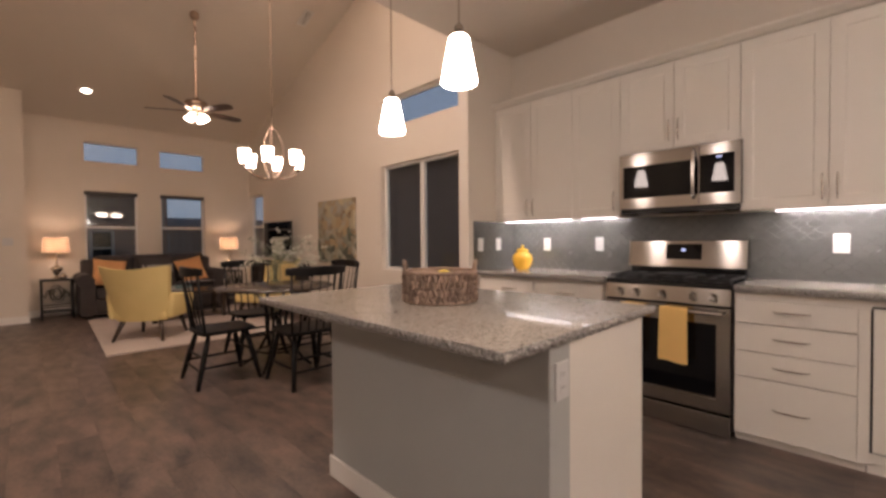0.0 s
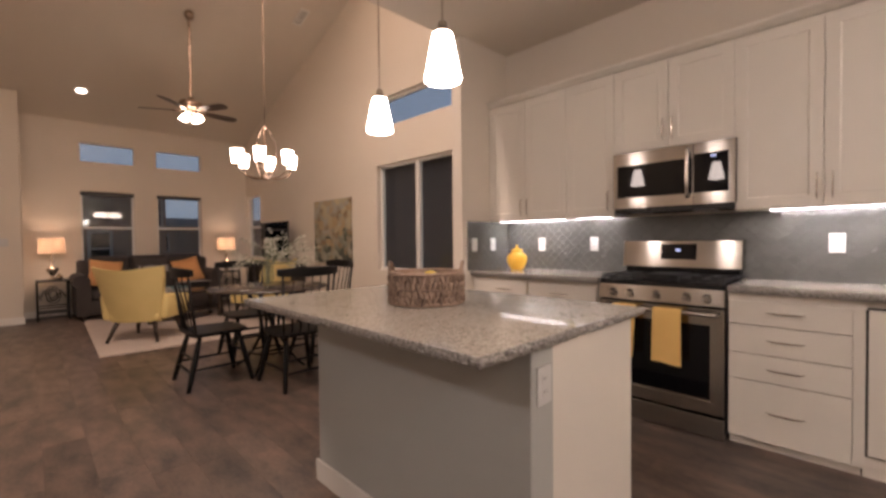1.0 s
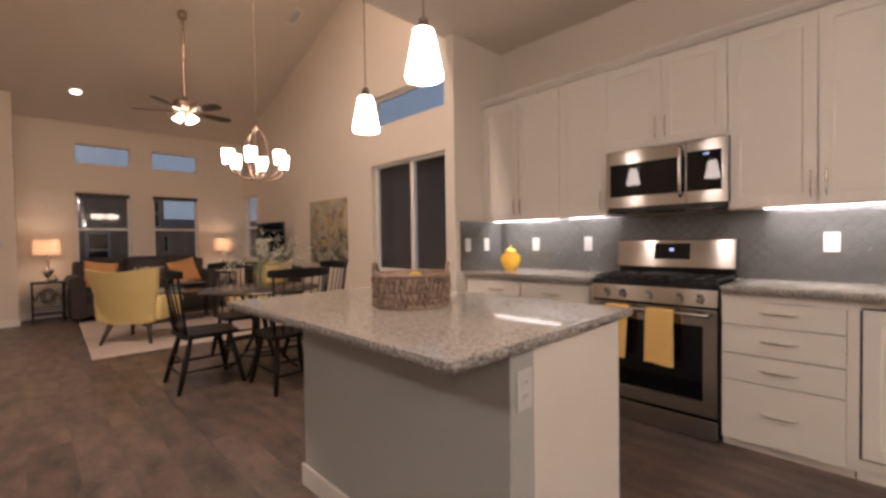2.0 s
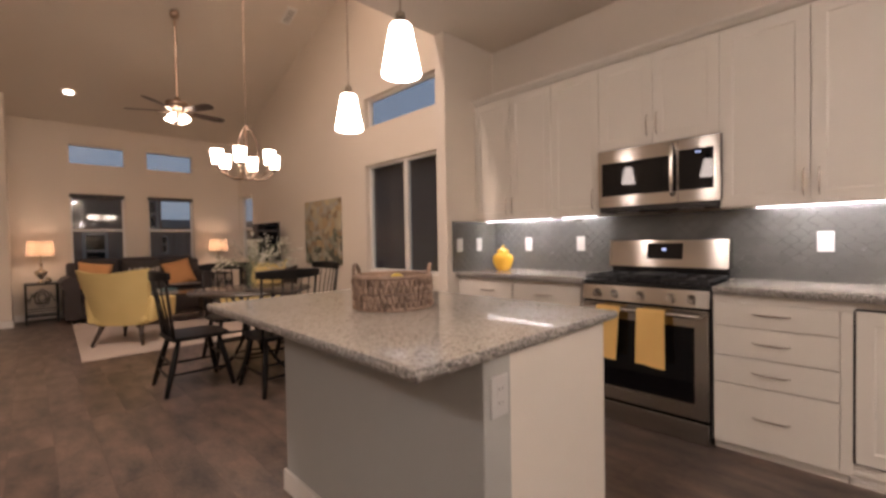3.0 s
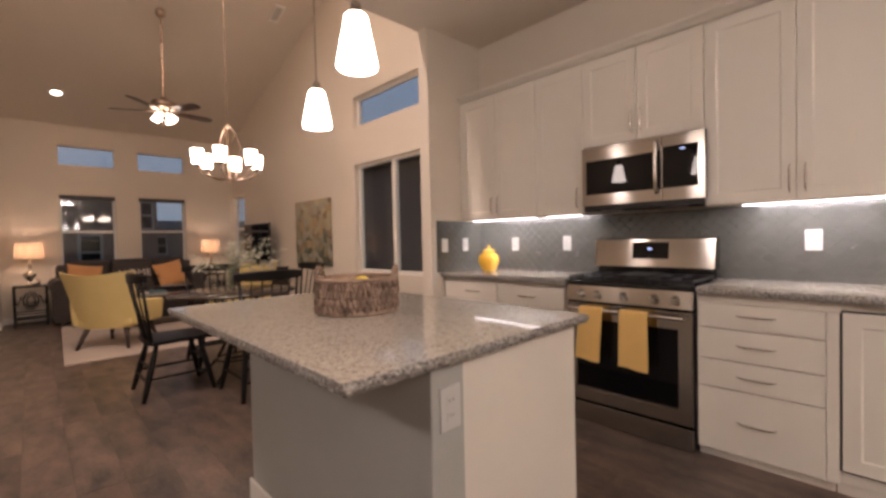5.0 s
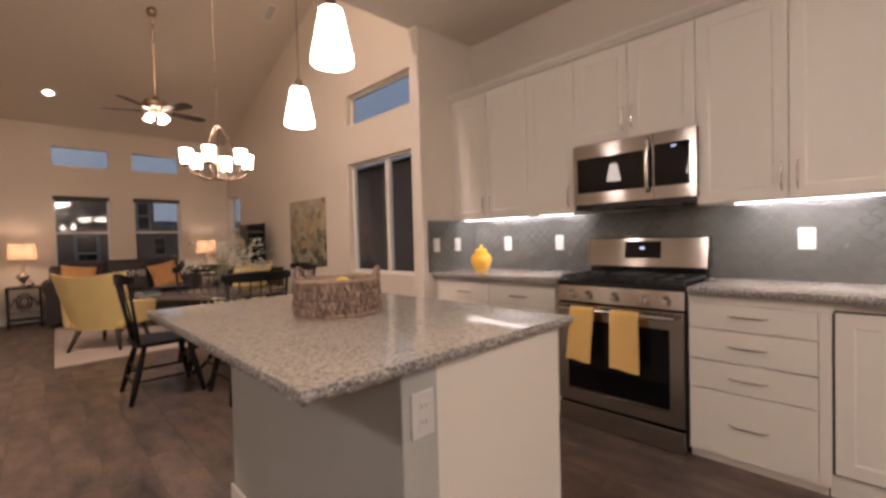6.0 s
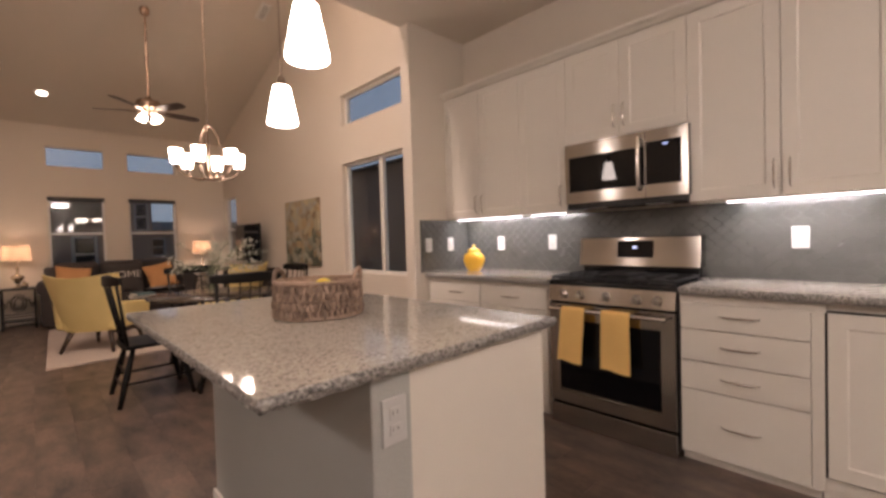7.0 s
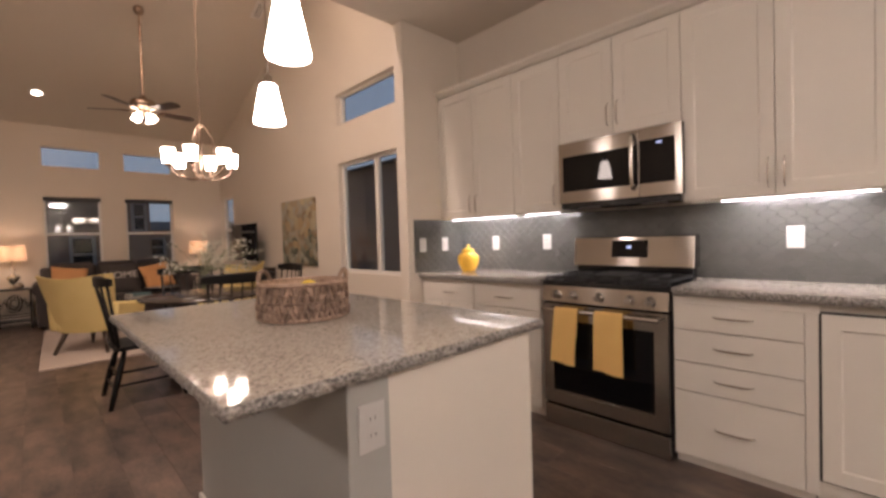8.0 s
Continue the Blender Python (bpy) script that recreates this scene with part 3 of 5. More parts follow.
def granite_top(name, label, x0, x1, y0, y1, z0, z1, rough, step=0.012):
    """A slab and a rim whose free edges (of 'WESN') are chiselled like broken rock."""
    root = thing(name, label, "worktop", pose(0, 0, 0))
    loop = []

    def side(a, b, on):
        a, b = Vector(a), Vector(b)
        n = max(1, int((b - a).length / step)) if on else 1
        for i in range(n):
            loop.append((a + (b - a) * (i / n), on))
    side((x0, y0), (x1, y0), "S" in rough), side((x1, y0), (x1, y1), "E" in rough)
    side((x1, y1), (x0, y1), "N" in rough), side((x0, y1), (x0, y0), "W" in rough)

    def inward(p):
        d = Vector((max(x0 - p.x + 0.03, 0) - max(p.x - x1 + 0.03, 0), max(y0 - p.y + 0.03, 0) - max(p.y - y1 + 0.03, 0)))
        return d.normalized() if d.length else d

    def ring(bm, z, shift):
        return [bm.verts.new((*(p + inward(p) * shift(p)), z)) for p, on in loop]

    def skin(bm, rings, closed):
        n = len(loop)
        for a, b in zip(rings, rings[1:] + (rings[:1] if closed else [])):
            for i in range(n):
                bm.faces.new((a[i], b[i], b[(i + 1) % n], a[(i + 1) % n]))
        if not closed:
            bm.faces.new(rings[0]), bm.faces.new(rings[-1][::-1])
        bmesh.ops.recalc_face_normals(bm, faces=bm.faces)
        return bm
    t = z1 - z0
    bm = bmesh.new()
    part("slab", skin(bm, [ring(bm, z1, lambda p: 0.003), ring(bm, z1 - 0.003, lambda p: 0.016), ring(bm, z0 + 0.001, lambda p: 0.016)], False), GRANITE, root, "polished granite slab")
    bm = bmesh.new()
    rings = [ring(bm, z1 - 0.0005, lambda p: 0.0035)]
    for f, w, q in ((0.05, 0.0, 0.0028), (0.35, -0.004, 0.0065), (0.7, -0.002, 0.0065), (1.0, 0.006, 0.0065)):
        z = z1 - t * f
        rings.append(ring(bm, z, lambda p: w + q * noise.noise((p.x * 55, p.y * 55, z * 90))))
    rings += [ring(bm, z0, lambda p: 0.015), ring(bm, z1 - 0.004, lambda p: 0.015)]
    part("chiselled_edge", skin(bm, rings, True), GRANITEEDGE, root, "rough broken granite edge")
    return root


granite_top("worktop", "speckled beige granite worktop with a chiselled edge", XB - 0.028, XW - 0.012, 1.588, 2.785, 0.875, 0.915, "W")
granite_top("worktop", "speckled beige granite worktop with a chiselled edge", XB - 0.028, XW - 0.012, -1.3, 0.808, 0.875, 0.915, "W")

# ---- backsplash: lantern tiles in offset rows ----
TW, TH = 0.080, 0.076


def lantern(w, h, n=4):
    """Outline of an arabesque tile, w by h, pointed at its four tips with S-shaped sides."""
    q = []
    for i in range(n + 1):
        u = i / n
        q.append((w / 2 * (1 - u) + 0.09 * w * math.sin(2 * math.pi * u) * 0.5, h / 2 * u + 0.09 * h * math.sin(2 * math.pi * u) * 0.5))
    pts = q[:-1]
    pts += [(-x, y) for x, y in q[::-1]][:-1]
    pts += [(-x, -y) for x, y in q][:-1]
    pts += [(x, -y) for x, y in q[::-1]][:-1]
    return pts


def clip_poly(pts, lo, hi, k):
    for lim, s in ((lo, 1), (hi, -1)):
        out = []
        for a, b in zip(pts, pts[1:] + pts[:1]):
            ia, ib = (a[k] - lim) * s >= 0, (b[k] - lim) * s >= 0
            if ia:
                out.append(a)
            if ia != ib:
                t = (lim - a[k]) / (b[k] - a[k])
                out.append((a[0] + (b[0] - a[0]) * t, a[1] + (b[1] - a[1]) * t))
        pts = out
        if len(pts) < 3:
            return []
    return pts


def tile_mesh(pts, depth):
    """A tile facing -x in local (y, z), with a small chamfer all round."""
    me = bpy.data.meshes.new("tile")
    n = len(pts)
    cx, cz = sum(p[0] for p in pts) / n, sum(p[1] for p in pts) / n
    k = 0.976
    v = [(0, a, b) for a, b in pts] + [(-depth * 0.6, a, b) for a, b in pts] + [(-depth, cx + (a - cx) * k, cz + (b - cz) * k) for a, b in pts]
    f = [tuple(range(2 * n, 3 * n))]
    for s in (0, n):
        f += [(s + i, s + (i + 1) % n, s + n + (i + 1) % n, s + n + i) for i in range(n)]
    me.from_pydata(v, [], f)
    bm = bmesh.new()
    bm.from_mesh(me)
    bmesh.ops.recalc_face_normals(bm, faces=bm.faces)
    bm.to_mesh(me)
    bm.free()
    me.materials.append(TILE)
    return me


def backsplash(name, m, length, z0, z1, label):
    """Tiles on local y 0..length facing -x."""
    root = tagged(new(name), label, "backsplash", kind="structure")
    root.matrix_basis = m
    part("grout", bx(-0.004, 0, 0, length, z0, z1), GROUT, root)
    w, h, depth = TW - 0.0014, TH - 0.0014, 0.006
    full = tile_mesh(lantern(w, h), depth)
    spots = []
    for j in range(-1, int((z1 - z0) / (TH / 2)) + 2):
        for i in range(-1, int(length / TW) + 2):
            y, z = i * TW + (j % 2) * TW / 2, z0 + 0.02 + j * TH / 2
            if -TW / 2 <= y <= length + TW / 2:
                spots.append((y, z))
    spots.sort(key=lambda s: abs(s[0] - 0.75))
    rest_v, rest_f = [], []
    for k, (y, z) in enumerate(spots):
        tilt = Matrix.Translation((-0.004, y, z)) @ pose(0, 0, 0, random.uniform(-0.3, 0.3), random.uniform(-0.6, 0.6), random.uniform(-0.7, 0.7))
        if y - TW / 2 >= 0 and y + TW / 2 <= length and z - TH / 2 >= z0 and z + TH / 2 <= z1:
            me = full
        else:
            pts = clip_poly(clip_poly([(y + a, z + b) for a, b in lantern(w, h)], 0.001, length - 0.001, 0), z0 + 0.001, z1 - 0.001, 1)
            if len(pts) < 3:
                continue
            me = tile_mesh([(a - y, b - z) for a, b in pts], depth)
        if k < 300:
            t = new("tile", me)
            t.parent = root
            t.matrix_basis = tilt
        else:
            n = len(rest_v)
            rest_v += [tilt @ v.co for v in me.vertices]
            rest_f += [[n + q for q in p.vertices] for p in me.polygons]
    if rest_v:
        me = bpy.data.meshes.new("tile_field")
        me.from_pydata(rest_v, [], rest_f)
        me.materials.append(TILE)
        tagged(new("tile_field", me), kind="stuff").parent = root


# ---- sockets and switches ----
def plate(m, w, kind, label):
    """A wall plate facing local -x."""
    r = thing("wall_plate", label, "wall plate", m, "wall plates")
    part("plate", bx(-0.007, 0, -w / 2, w / 2, -0.058, 0.058, bevel=0.003), OUTLET, r)
    for k in range(1 if w < 0.1 else 2):
        c = 0 if w < 0.1 else (k - 0.5) * 0.046
        if kind == "switch":
            part("rocker", bx(-0.011, -0.007, c - 0.016, c + 0.016, -0.033, 0.033, bevel=0.002), OUTLET, r)
        else:
            for z in (-0.02, 0.02):
                s = part("socket", bx(-0.009, -0.007, c - 0.016, c + 0.016, z - 0.014, z + 0.014, bevel=0.0008, segs=1), OUTLET, r)
                part("slot", bx(-0.0094, -0.009, c - 0.008, c - 0.006, z - 0.003, z + 0.006), GAP, s)
                part("slot", bx(-0.0094, -0.009, c + 0.006, c + 0.008, z - 0.003, z + 0.006), GAP, s)
    return r


XT = XW - 0.011
plate(pose(XT, 0.374, 1.152), 0.074, "socket", "white double socket plate on the backsplash")
plate(pose(XT, 1.872, 1.148), 0.07, "socket", "white socket plate on the backsplash")
plate(pose(XT, 2.380, 1.145), 0.07, "socket", "white socket plate on the backsplash")
plate(pose(3.228, YR - 0.011, 1.148, 0, 0, 90), 0.07, "switch", "white switch plate on the backsplash")
plate(pose(3.492, YR - 0.011, 1.148, 0, 0, 90), 0.07, "switch", "white switch plate on the backsplash")
plate(pose(0.075, 9.15, 1.225, 0, 0, 90), 0.115, "switch", "white double switch plate on the beige wall")

# ---- range ----
POLISHED = material("polished_steel", (0.66, 0.63, 0.59), 0.2, 1.0)


def gas_range():
    r = thing("gas_range", "stainless steel gas range with black cooktop and oven", "oven", pose(3.18, 1.199, 0))
    h = 0.378
    part("body", bx(0.03, 0.53, -h, h, 0.03, 0.885, bevel=0.003), BLACKENAMEL, r, "black side panels")
    for x in (0.06, 0.48):
        for y in (-h + 0.04, h - 0.04):
            part("foot", rod(bmesh.new(), (x, y, 0), (x, y, 0.032), 0.016), BLACKENAMEL, r)
    d = part("storage_drawer", bx(0, 0.03, -h + 0.004, h - 0.004, 0.003, 0.126, bevel=0.004), STEEL, r)
    z0, z1, b = 0.144, 0.772, 0.075
    d = part("oven_door", framed(bmesh.new(), 0, 0.03, -h + 0.004, h - 0.004, z0, z1, b - 0.004, b - 0.004, 0.074, 0.1, 0.012), STEEL, r)
    part("window", bx(0.006, 0.011, -h + b + 0.002, h - b - 0.002, 0.229, 0.669), DARKGLASS, d, "black oven glass")
    bm = tube(bmesh.new(), [(-0.052, y, 0.742) for y in (-0.345, -0.2, 0, 0.2, 0.345)], 0.0125, 12)
    for y in (-0.33, 0.33):
        box(bm, -0.05, 0.002, y - 0.012, y + 0.012, 0.731, 0.753, 0.004)
    part("handle", bm, POLISHED, d, "round steel bar handle", True)
    bm = prism(bmesh.new(), [(-0.004, 0.786), (0.03, 0.786), (0.06, 0.884), (0.014, 0.884)], "y", -h + 0.002, h - 0.002)
    c = part("control_panel", bm, STEEL, r)
    for y in (-0.285, -0.175, 0.0, 0.165, 0.275):
        bm = rod(bmesh.new(), (0.008, y, 0.836), (-0.016, y, 0.831), 0.024, 0.022, 20)
        rod(bm, (-0.016, y, 0.831), (-0.034, y, 0.827), 0.019, 0.017, 20)
        box(bm, -0.038, -0.03, y - 0.004, y + 0.004, 0.812, 0.844, 0.001, 1)
        part("knob", bm, POLISHED, c, "steel control knob", True)
    part("cooktop", bx(0.008, 0.46, -h, h, 0.886, 0.912, bevel=0.006), BLACKENAMEL, r, "black enamel cooktop")
    for gy in (-0.25, 0.0, 0.25):
        bm = bmesh.new()
        y0, y1 = gy - 0.12, gy + 0.12
        for x in (0.035, 0.235, 0.44):
            box(bm, x - 0.006, x + 0.006, y0, y1, 0.926, 0.942, 0.002, 1)
        for y in (y0 + 0.006, gy, y1 - 0.006):
            box(bm, 0.035, 0.44, y - 0.006, y + 0.006, 0.927, 0.943, 0.002, 1)
        for x in (0.04, 0.435):
            for y in (y0 + 0.006, y1 - 0.006):
                box(bm, x - 0.007, x + 0.007, y - 0.007, y + 0.007, 0.911, 0.93)
        part("grate", bm, IRON, r, "cast iron pan grate")
        for x in (0.13, 0.34):
            if gy == 0.0 and x > 0.2:
                continue
            bm = lathe(bmesh.new(), [(0.045, 0.911), (0.045, 0.918), (0.034, 0.919), (0.034, 0.926), (0.03, 0.929)], x, gy, 20)
            part("burner", bm, IRON, r, "", True)
    part("griddle", bx(0.10, 0.40, -0.10, 0.10, 0.944, 0.952, bevel=0.003), IRON, r, "flat black griddle plate")
    part("riser", bx(0.455, 0.53, -h + 0.01, h - 0.01, 0.885, 0.985, bevel=0.003), BLACKENAMEL, r, "black riser below the control head")
    bm = prism(bmesh.new(), [(0.430, 0.985), (0.458, 1.170), (0.474, 1.176), (0.545, 1.176), (0.545, 0.985)], "y", -h, h)
    g = part("backguard", bm, STEEL, r, "stainless steel backguard")
    for y in (-h - 0.003, h - 0.007):
        part("end_cap", prism(bmesh.new(), [(0.426, 0.983), (0.454, 1.172), (0.472, 1.179), (0.545, 1.179), (0.545, 0.983)], "y", y, y + 0.01), STEEL, g)
    s = part("display_panel", prism(bmesh.new(), [(0.4353, 1.04), (0.452, 1.150), (0.459, 1.150), (0.4423, 1.04)], "y", -0.115, 0.115), DARKGLASS, g, "black display panel")
    part("digits", prism(bmesh.new(), [(0.4426, 1.098), (0.4450, 1.114), (0.4470, 1.114), (0.4446, 1.098)], "y", -0.012, 0.016), DISPLAY, s, "blue lit clock digits")


gas_range()


def dish_towel(y, w, drop, lean, label):
    """A folded towel over the oven's bar."""
    r = thing("dish_towel", label, "towel", pose(3.18 - 0.052, y, 0.742), "towels on the oven")
    bm = bmesh.new()
    n, rows = 12, []
    prof = [(0.019, -drop * 0.5), (0.017, -0.05), (0.016, 0)] + [(0.0165 * math.cos(a), 0.0165 * math.sin(a)) for a in (0.5, 1.1, 1.6, 2.1, 2.7)] + \
           [(-0.0165, 0), (-0.019, -drop * 0.25), (-0.021, -drop * 0.5), (-0.022, -drop * 0.8), (-0.022, -drop)]
    for i in range(n + 1):
        u = i / n - 0.5
        row = []
        for k, (px, pz) in enumerate(prof):
            f = max(0, -pz / drop)
            wob = 0.005 * f * math.sin(u * 9 + y * 30) + 0.003 * noise.noise((u * 4, pz * 9, y))
            sgn = -1 if k > 5 else 1
            row.append(bm.verts.new((px + sgn * abs(wob), u * w * (0.94 + 0.06 * f if k > 5 else 0.86) + lean * f + (0.012 if k < 4 else 0), pz + (0.006 * math.sin(u * 5) if k in (0, len(prof) - 1) else 0))))
        rows.append(row)
    for a, b in zip(rows, rows[1:]):
        for k in range(len(prof) - 1):
            bm.faces.new((a[k], b[k], b[k + 1], a[k + 1]))
    bmesh.ops.recalc_face_normals(bm, faces=bm.faces)
    bmesh.ops.solidify(bm, geom=bm.faces, thickness=-0.006)
    part("cloth", bm, TOWEL, r, "", True)
    bm = bx(-0.0305, -0.0285, -w / 2 + 0.004 + lean, w / 2 - 0.004 + lean, -drop + 0.022, -drop + 0.03)
    part("hem", bm, TOWEL, r, "stitched hem")


dish_towel(1.372, 0.158, 0.312, 0.022, "yellow dish towel hung over the oven handle")
dish_towel(1.113, 0.170, 0.318, 0.0, "yellow dish towel hung over the oven handle")


def microwave():
    r = thing("microwave", "stainless steel over-the-range microwave", "microwave", pose(3.425, 1.199, 1.408))
    h = 0.379
    part("body", bx(0.0145, XW - 3.425, -h - 0.002, h + 0.002, 0.0, 0.399, bevel=0.002), BLACKENAMEL, r, "black microwave body")
    d0, d1 = -0.145, h
    d = part("door", framed(bmesh.new(), 0, 0.014, d0, d1, 0, 0.397, 0.003, 0.03, 0.075, 0.09, 0.012), STEEL, r, "stainless steel door frame")
    part("window", bx(0.003, 0.011, d0 + 0.006, d1 - 0.033, 0.078, 0.304), DARKGLASS, d, "black glass window")
    part("screen", bx(0.001, 0.003, d0 + 0.10, d1 - 0.07, 0.105, 0.285), material("dotted_screen", (0.008, 0.008, 0.008), 0.03, spec=0.3, rough_vary=0.01, bump_scale=900), d, "dark dotted window screen")
    pts = [(-0.006, -0.115, 0.05), (-0.034, -0.118, 0.075), (-0.042, -0.12, 0.14), (-0.044, -0.12, 0.21), (-0.042, -0.12, 0.28), (-0.034, -0.118, 0.345), (-0.006, -0.115, 0.37)]
    part("handle", tube(bmesh.new(), pts, 0.011, 12), POLISHED, d, "curved steel door handle", True)
    p = part("control_panel", framed(bmesh.new(), 0, 0.014, -h, d0 - 0.003, 0, 0.397, 0.035, 0.003, 0.075, 0.07, 0.012), STEEL, r)
    part("keypad", bx(0.002, 0.011, -h + 0.038, d0 - 0.008, 0.078, 0.324), DARKGLASS, p, "black glass keypad")
    part("digits", bx(0.0008, 0.002, -0.275, -0.245, 0.300, 0.310), DISPLAY, p, "blue lit clock digits")
    for y in (-0.2, 0.2):
        part("task_light", bx(0.05, 0.10, y - 0.07, y + 0.07, -0.039, -0.036), OUTLET, r, "pale task light cover")
    part("vent_grille", bx(0.012, XW - 3.43, -h + 0.006, h - 0.006, -0.036, -0.001, bevel=0.004), BLACKENAMEL, r, "black vent underside")


microwave()

# ---- island ----
isl = thing("kitchen_island", "greige kitchen island with white cabinet end panel", "island", pose(0, 0, 0))
part("pony_wall", bx(1.345, 1.465, 0.910, 2.165, 0, 0.882, bevel=0.004), material("island_paint", (0.395, 0.395, 0.372), 0.7, second=(0.375, 0.375, 0.352), bump=0.25, bump_scale=140), isl, "greige painted half wall")
part("end_panel", bx(1.467, 2.076, 0.916, 0.935, 0, 0.882, bevel=0.002), CAB, isl, "off-white cabinet end panel")
part("cabinet", bx(1.467, 2.074, 0.936, 2.16, 0.0, 0.881), CAB, isl)
part("baseboard", bx(1.331, 1.344, 0.898, 2.178, 0, 0.105, bevel=0.004), WHITE, isl, "white baseboard")
part("baseboard", bx(1.345, 1.465, 0.897, 0.909, 0, 0.105, bevel=0.004), WHITE, isl, "white baseboard")
granite_top("island_worktop", "speckled beige granite island top with a chiselled edge", 1.073, 2.095, 0.872, 2.385, 0.883, 0.915, "WESN")
plate(pose(1.408, 0.910, 0.76, 0, 0, 90), 0.074, "socket", "white socket plate on the island")


def basket(m):
    r = thing("wicker_basket", "round brown woven basket with two loop handles", "basket", m)
    R, H, n = 0.162, 0.135, 44
    part("base", lathe(bmesh.new(), [(R - 0.01, 0.001), (R - 0.006, 0.009)], seg=40), WICKER, r)
    part("lining", lathe(bmesh.new(), [(R - 0.014, 0.008), (R - 0.012, 0.06), (R - 0.011, H - 0.004), (R - 0.016, H - 0.004), (R - 0.018, 0.012)], seg=36, cap=False), WICKER, r, "dark woven inner wall")
    rings = 4
    for k in range(rings):
        z0, z1 = 0.006 + k * (H - 0.012) / rings, 0.006 + (k + 1) * (H - 0.012) / rings
        bm = bmesh.new()
        for i in range(n):
            a = 2 * math.pi * (i + (k % 2) * 0.5) / n
            for s in (-1, 1):
                rr = R + random.uniform(-0.004, 0.004) + 0.004 * s * (1 if i % 2 else -1)
                tw, ja, th = random.uniform(0.005, 0.05), random.uniform(-0.03, 0.03), random.uniform(0.8, 1.25)
                p = [(rr * math.cos(a + ja + s * tw * q), rr * math.sin(a + ja + s * tw * q), z0 + (z1 - z0) * (q + 1) / 2 + random.uniform(-0.003, 0.003)) for q in (-1, 0, 1)]
                tube(bm, p, [0.005 * th, 0.0075 * th, 0.005 * th], 5)
        part("weave_band", bm, WICKER, r)
    for z, q in ((0.008, 0.007), (H / 2, 0.005), (H, 0.0085)):
        bm = tube(bmesh.new(), [((R + 0.002) * math.cos(2 * math.pi * i / 40), (R + 0.002) * math.sin(2 * math.pi * i / 40), z) for i in range(41)], q, 6)
        part("rim" if z == H else "hoop", bm, WICKER, r)
    for s in (-1, 1):
        pts = [(s * (R + 0.002) * math.cos(0.32 * u), (R + 0.002) * math.sin(0.32 * u), H + 0.05 * (1 - u * u) ** 0.5 - 0.004) for u in [i / 8 * 2 - 1 for i in range(9)]]
        part("handle", tube(bmesh.new(), pts, 0.0085, 7), WICKER, r)
    return r


basket(pose(1.60, 1.635, 0.9155, 0, 0, -47))
for i, (x, y, z) in enumerate(((1.62, 1.63, 1.025), (1.55, 1.60, 1.0), (1.66, 1.58, 1.0), (1.60, 1.70, 1.0), (1.68, 1.68, 1.0), (1.53, 1.68, 1.0), (1.61, 1.54, 1.0), (1.60, 1.63, 0.958), (1.55, 1.55, 0.95), (1.66, 1.70, 0.95), (1.52, 1.63, 0.95), (1.69, 1.61, 0.95))):
    bm = lathe(bmesh.new(), [(0.002, -0.045), (0.008, -0.042), (0.02, -0.034), (0.031, -0.016), (0.034, 0), (0.031, 0.016), (0.02, 0.034), (0.008, 0.043), (0.002, 0.047)], seg=16)
    t = part("lemon", bm, LEMON, None, smooth=True, m=pose(x, y, z, 90, 0, 50 * i))
    tagged(t, "yellow lemon lying in the basket", "fruit", "lemons")

bm = lathe(bmesh.new(), [(0.045, 0), (0.052, 0.004), (0.07, 0.03), (0.088, 0.075), (0.092, 0.105), (0.084, 0.135), (0.06, 0.155), (0.046, 0.162), (0.046, 0.168)], seg=32)
_j = thing("ginger_jar", "glossy yellow ceramic ginger jar with a lid", "jar", pose(3.50, 2.50, 0.9155))
part("body", bm, JARM, _j, smooth=True)
part("lid", lathe(bmesh.new(), [(0.054, 0.169), (0.056, 0.176), (0.048, 0.188), (0.022, 0.197), (0.010, 0.200), (0.008, 0.204), (0.014, 0.212), (0.011, 0.222), (0.002, 0.227)], seg=28), JARM, _j, "domed lid with a knob", True)


# ---- pendants, chandelier, fan ----
def pendant(x, y, z):
    r = thing("pendant_light", "tapered white glass pendant lamp, lit", "lamp", pose(x, y, z), "pendants over the island")
    H = 0.182
    part("canopy", lathe(bmesh.new(), [(0.06, ZK - z - 0.022), (0.062, ZK - z - 0.004), (0.062, ZK - z)], seg=24), NICKEL, r, smooth=True)
    part("stem", rod(bmesh.new(), (0, 0, H + 0.04), (0, 0, ZK - z - 0.02), 0.0042), NICKEL, r)
    part("cap", lathe(bmesh.new(), [(0.012, H + 0.045), (0.017, H + 0.04), (0.019, H + 0.004), (0.03, H)], seg=20), NICKEL, r, "nickel socket cap", True)
    bm = lathe(bmesh.new(), [(0.062, 0.010), (0.065, 0.003), (0.068, 0.003), (0.070, 0.012), (0.0385, H - 0.006), (0.034, H - 0.001), (0.02, H)], seg=32, cap=False)
    lathe(bm, [(0.066, 0.0045), (0.066, 0.0055)], seg=32)
    part("shade", bm, PENDANT, r, "lit white glass shade", True)


pendant(1.452, 1.366, 1.790), pendant(1.674, 2.071, 1.770)


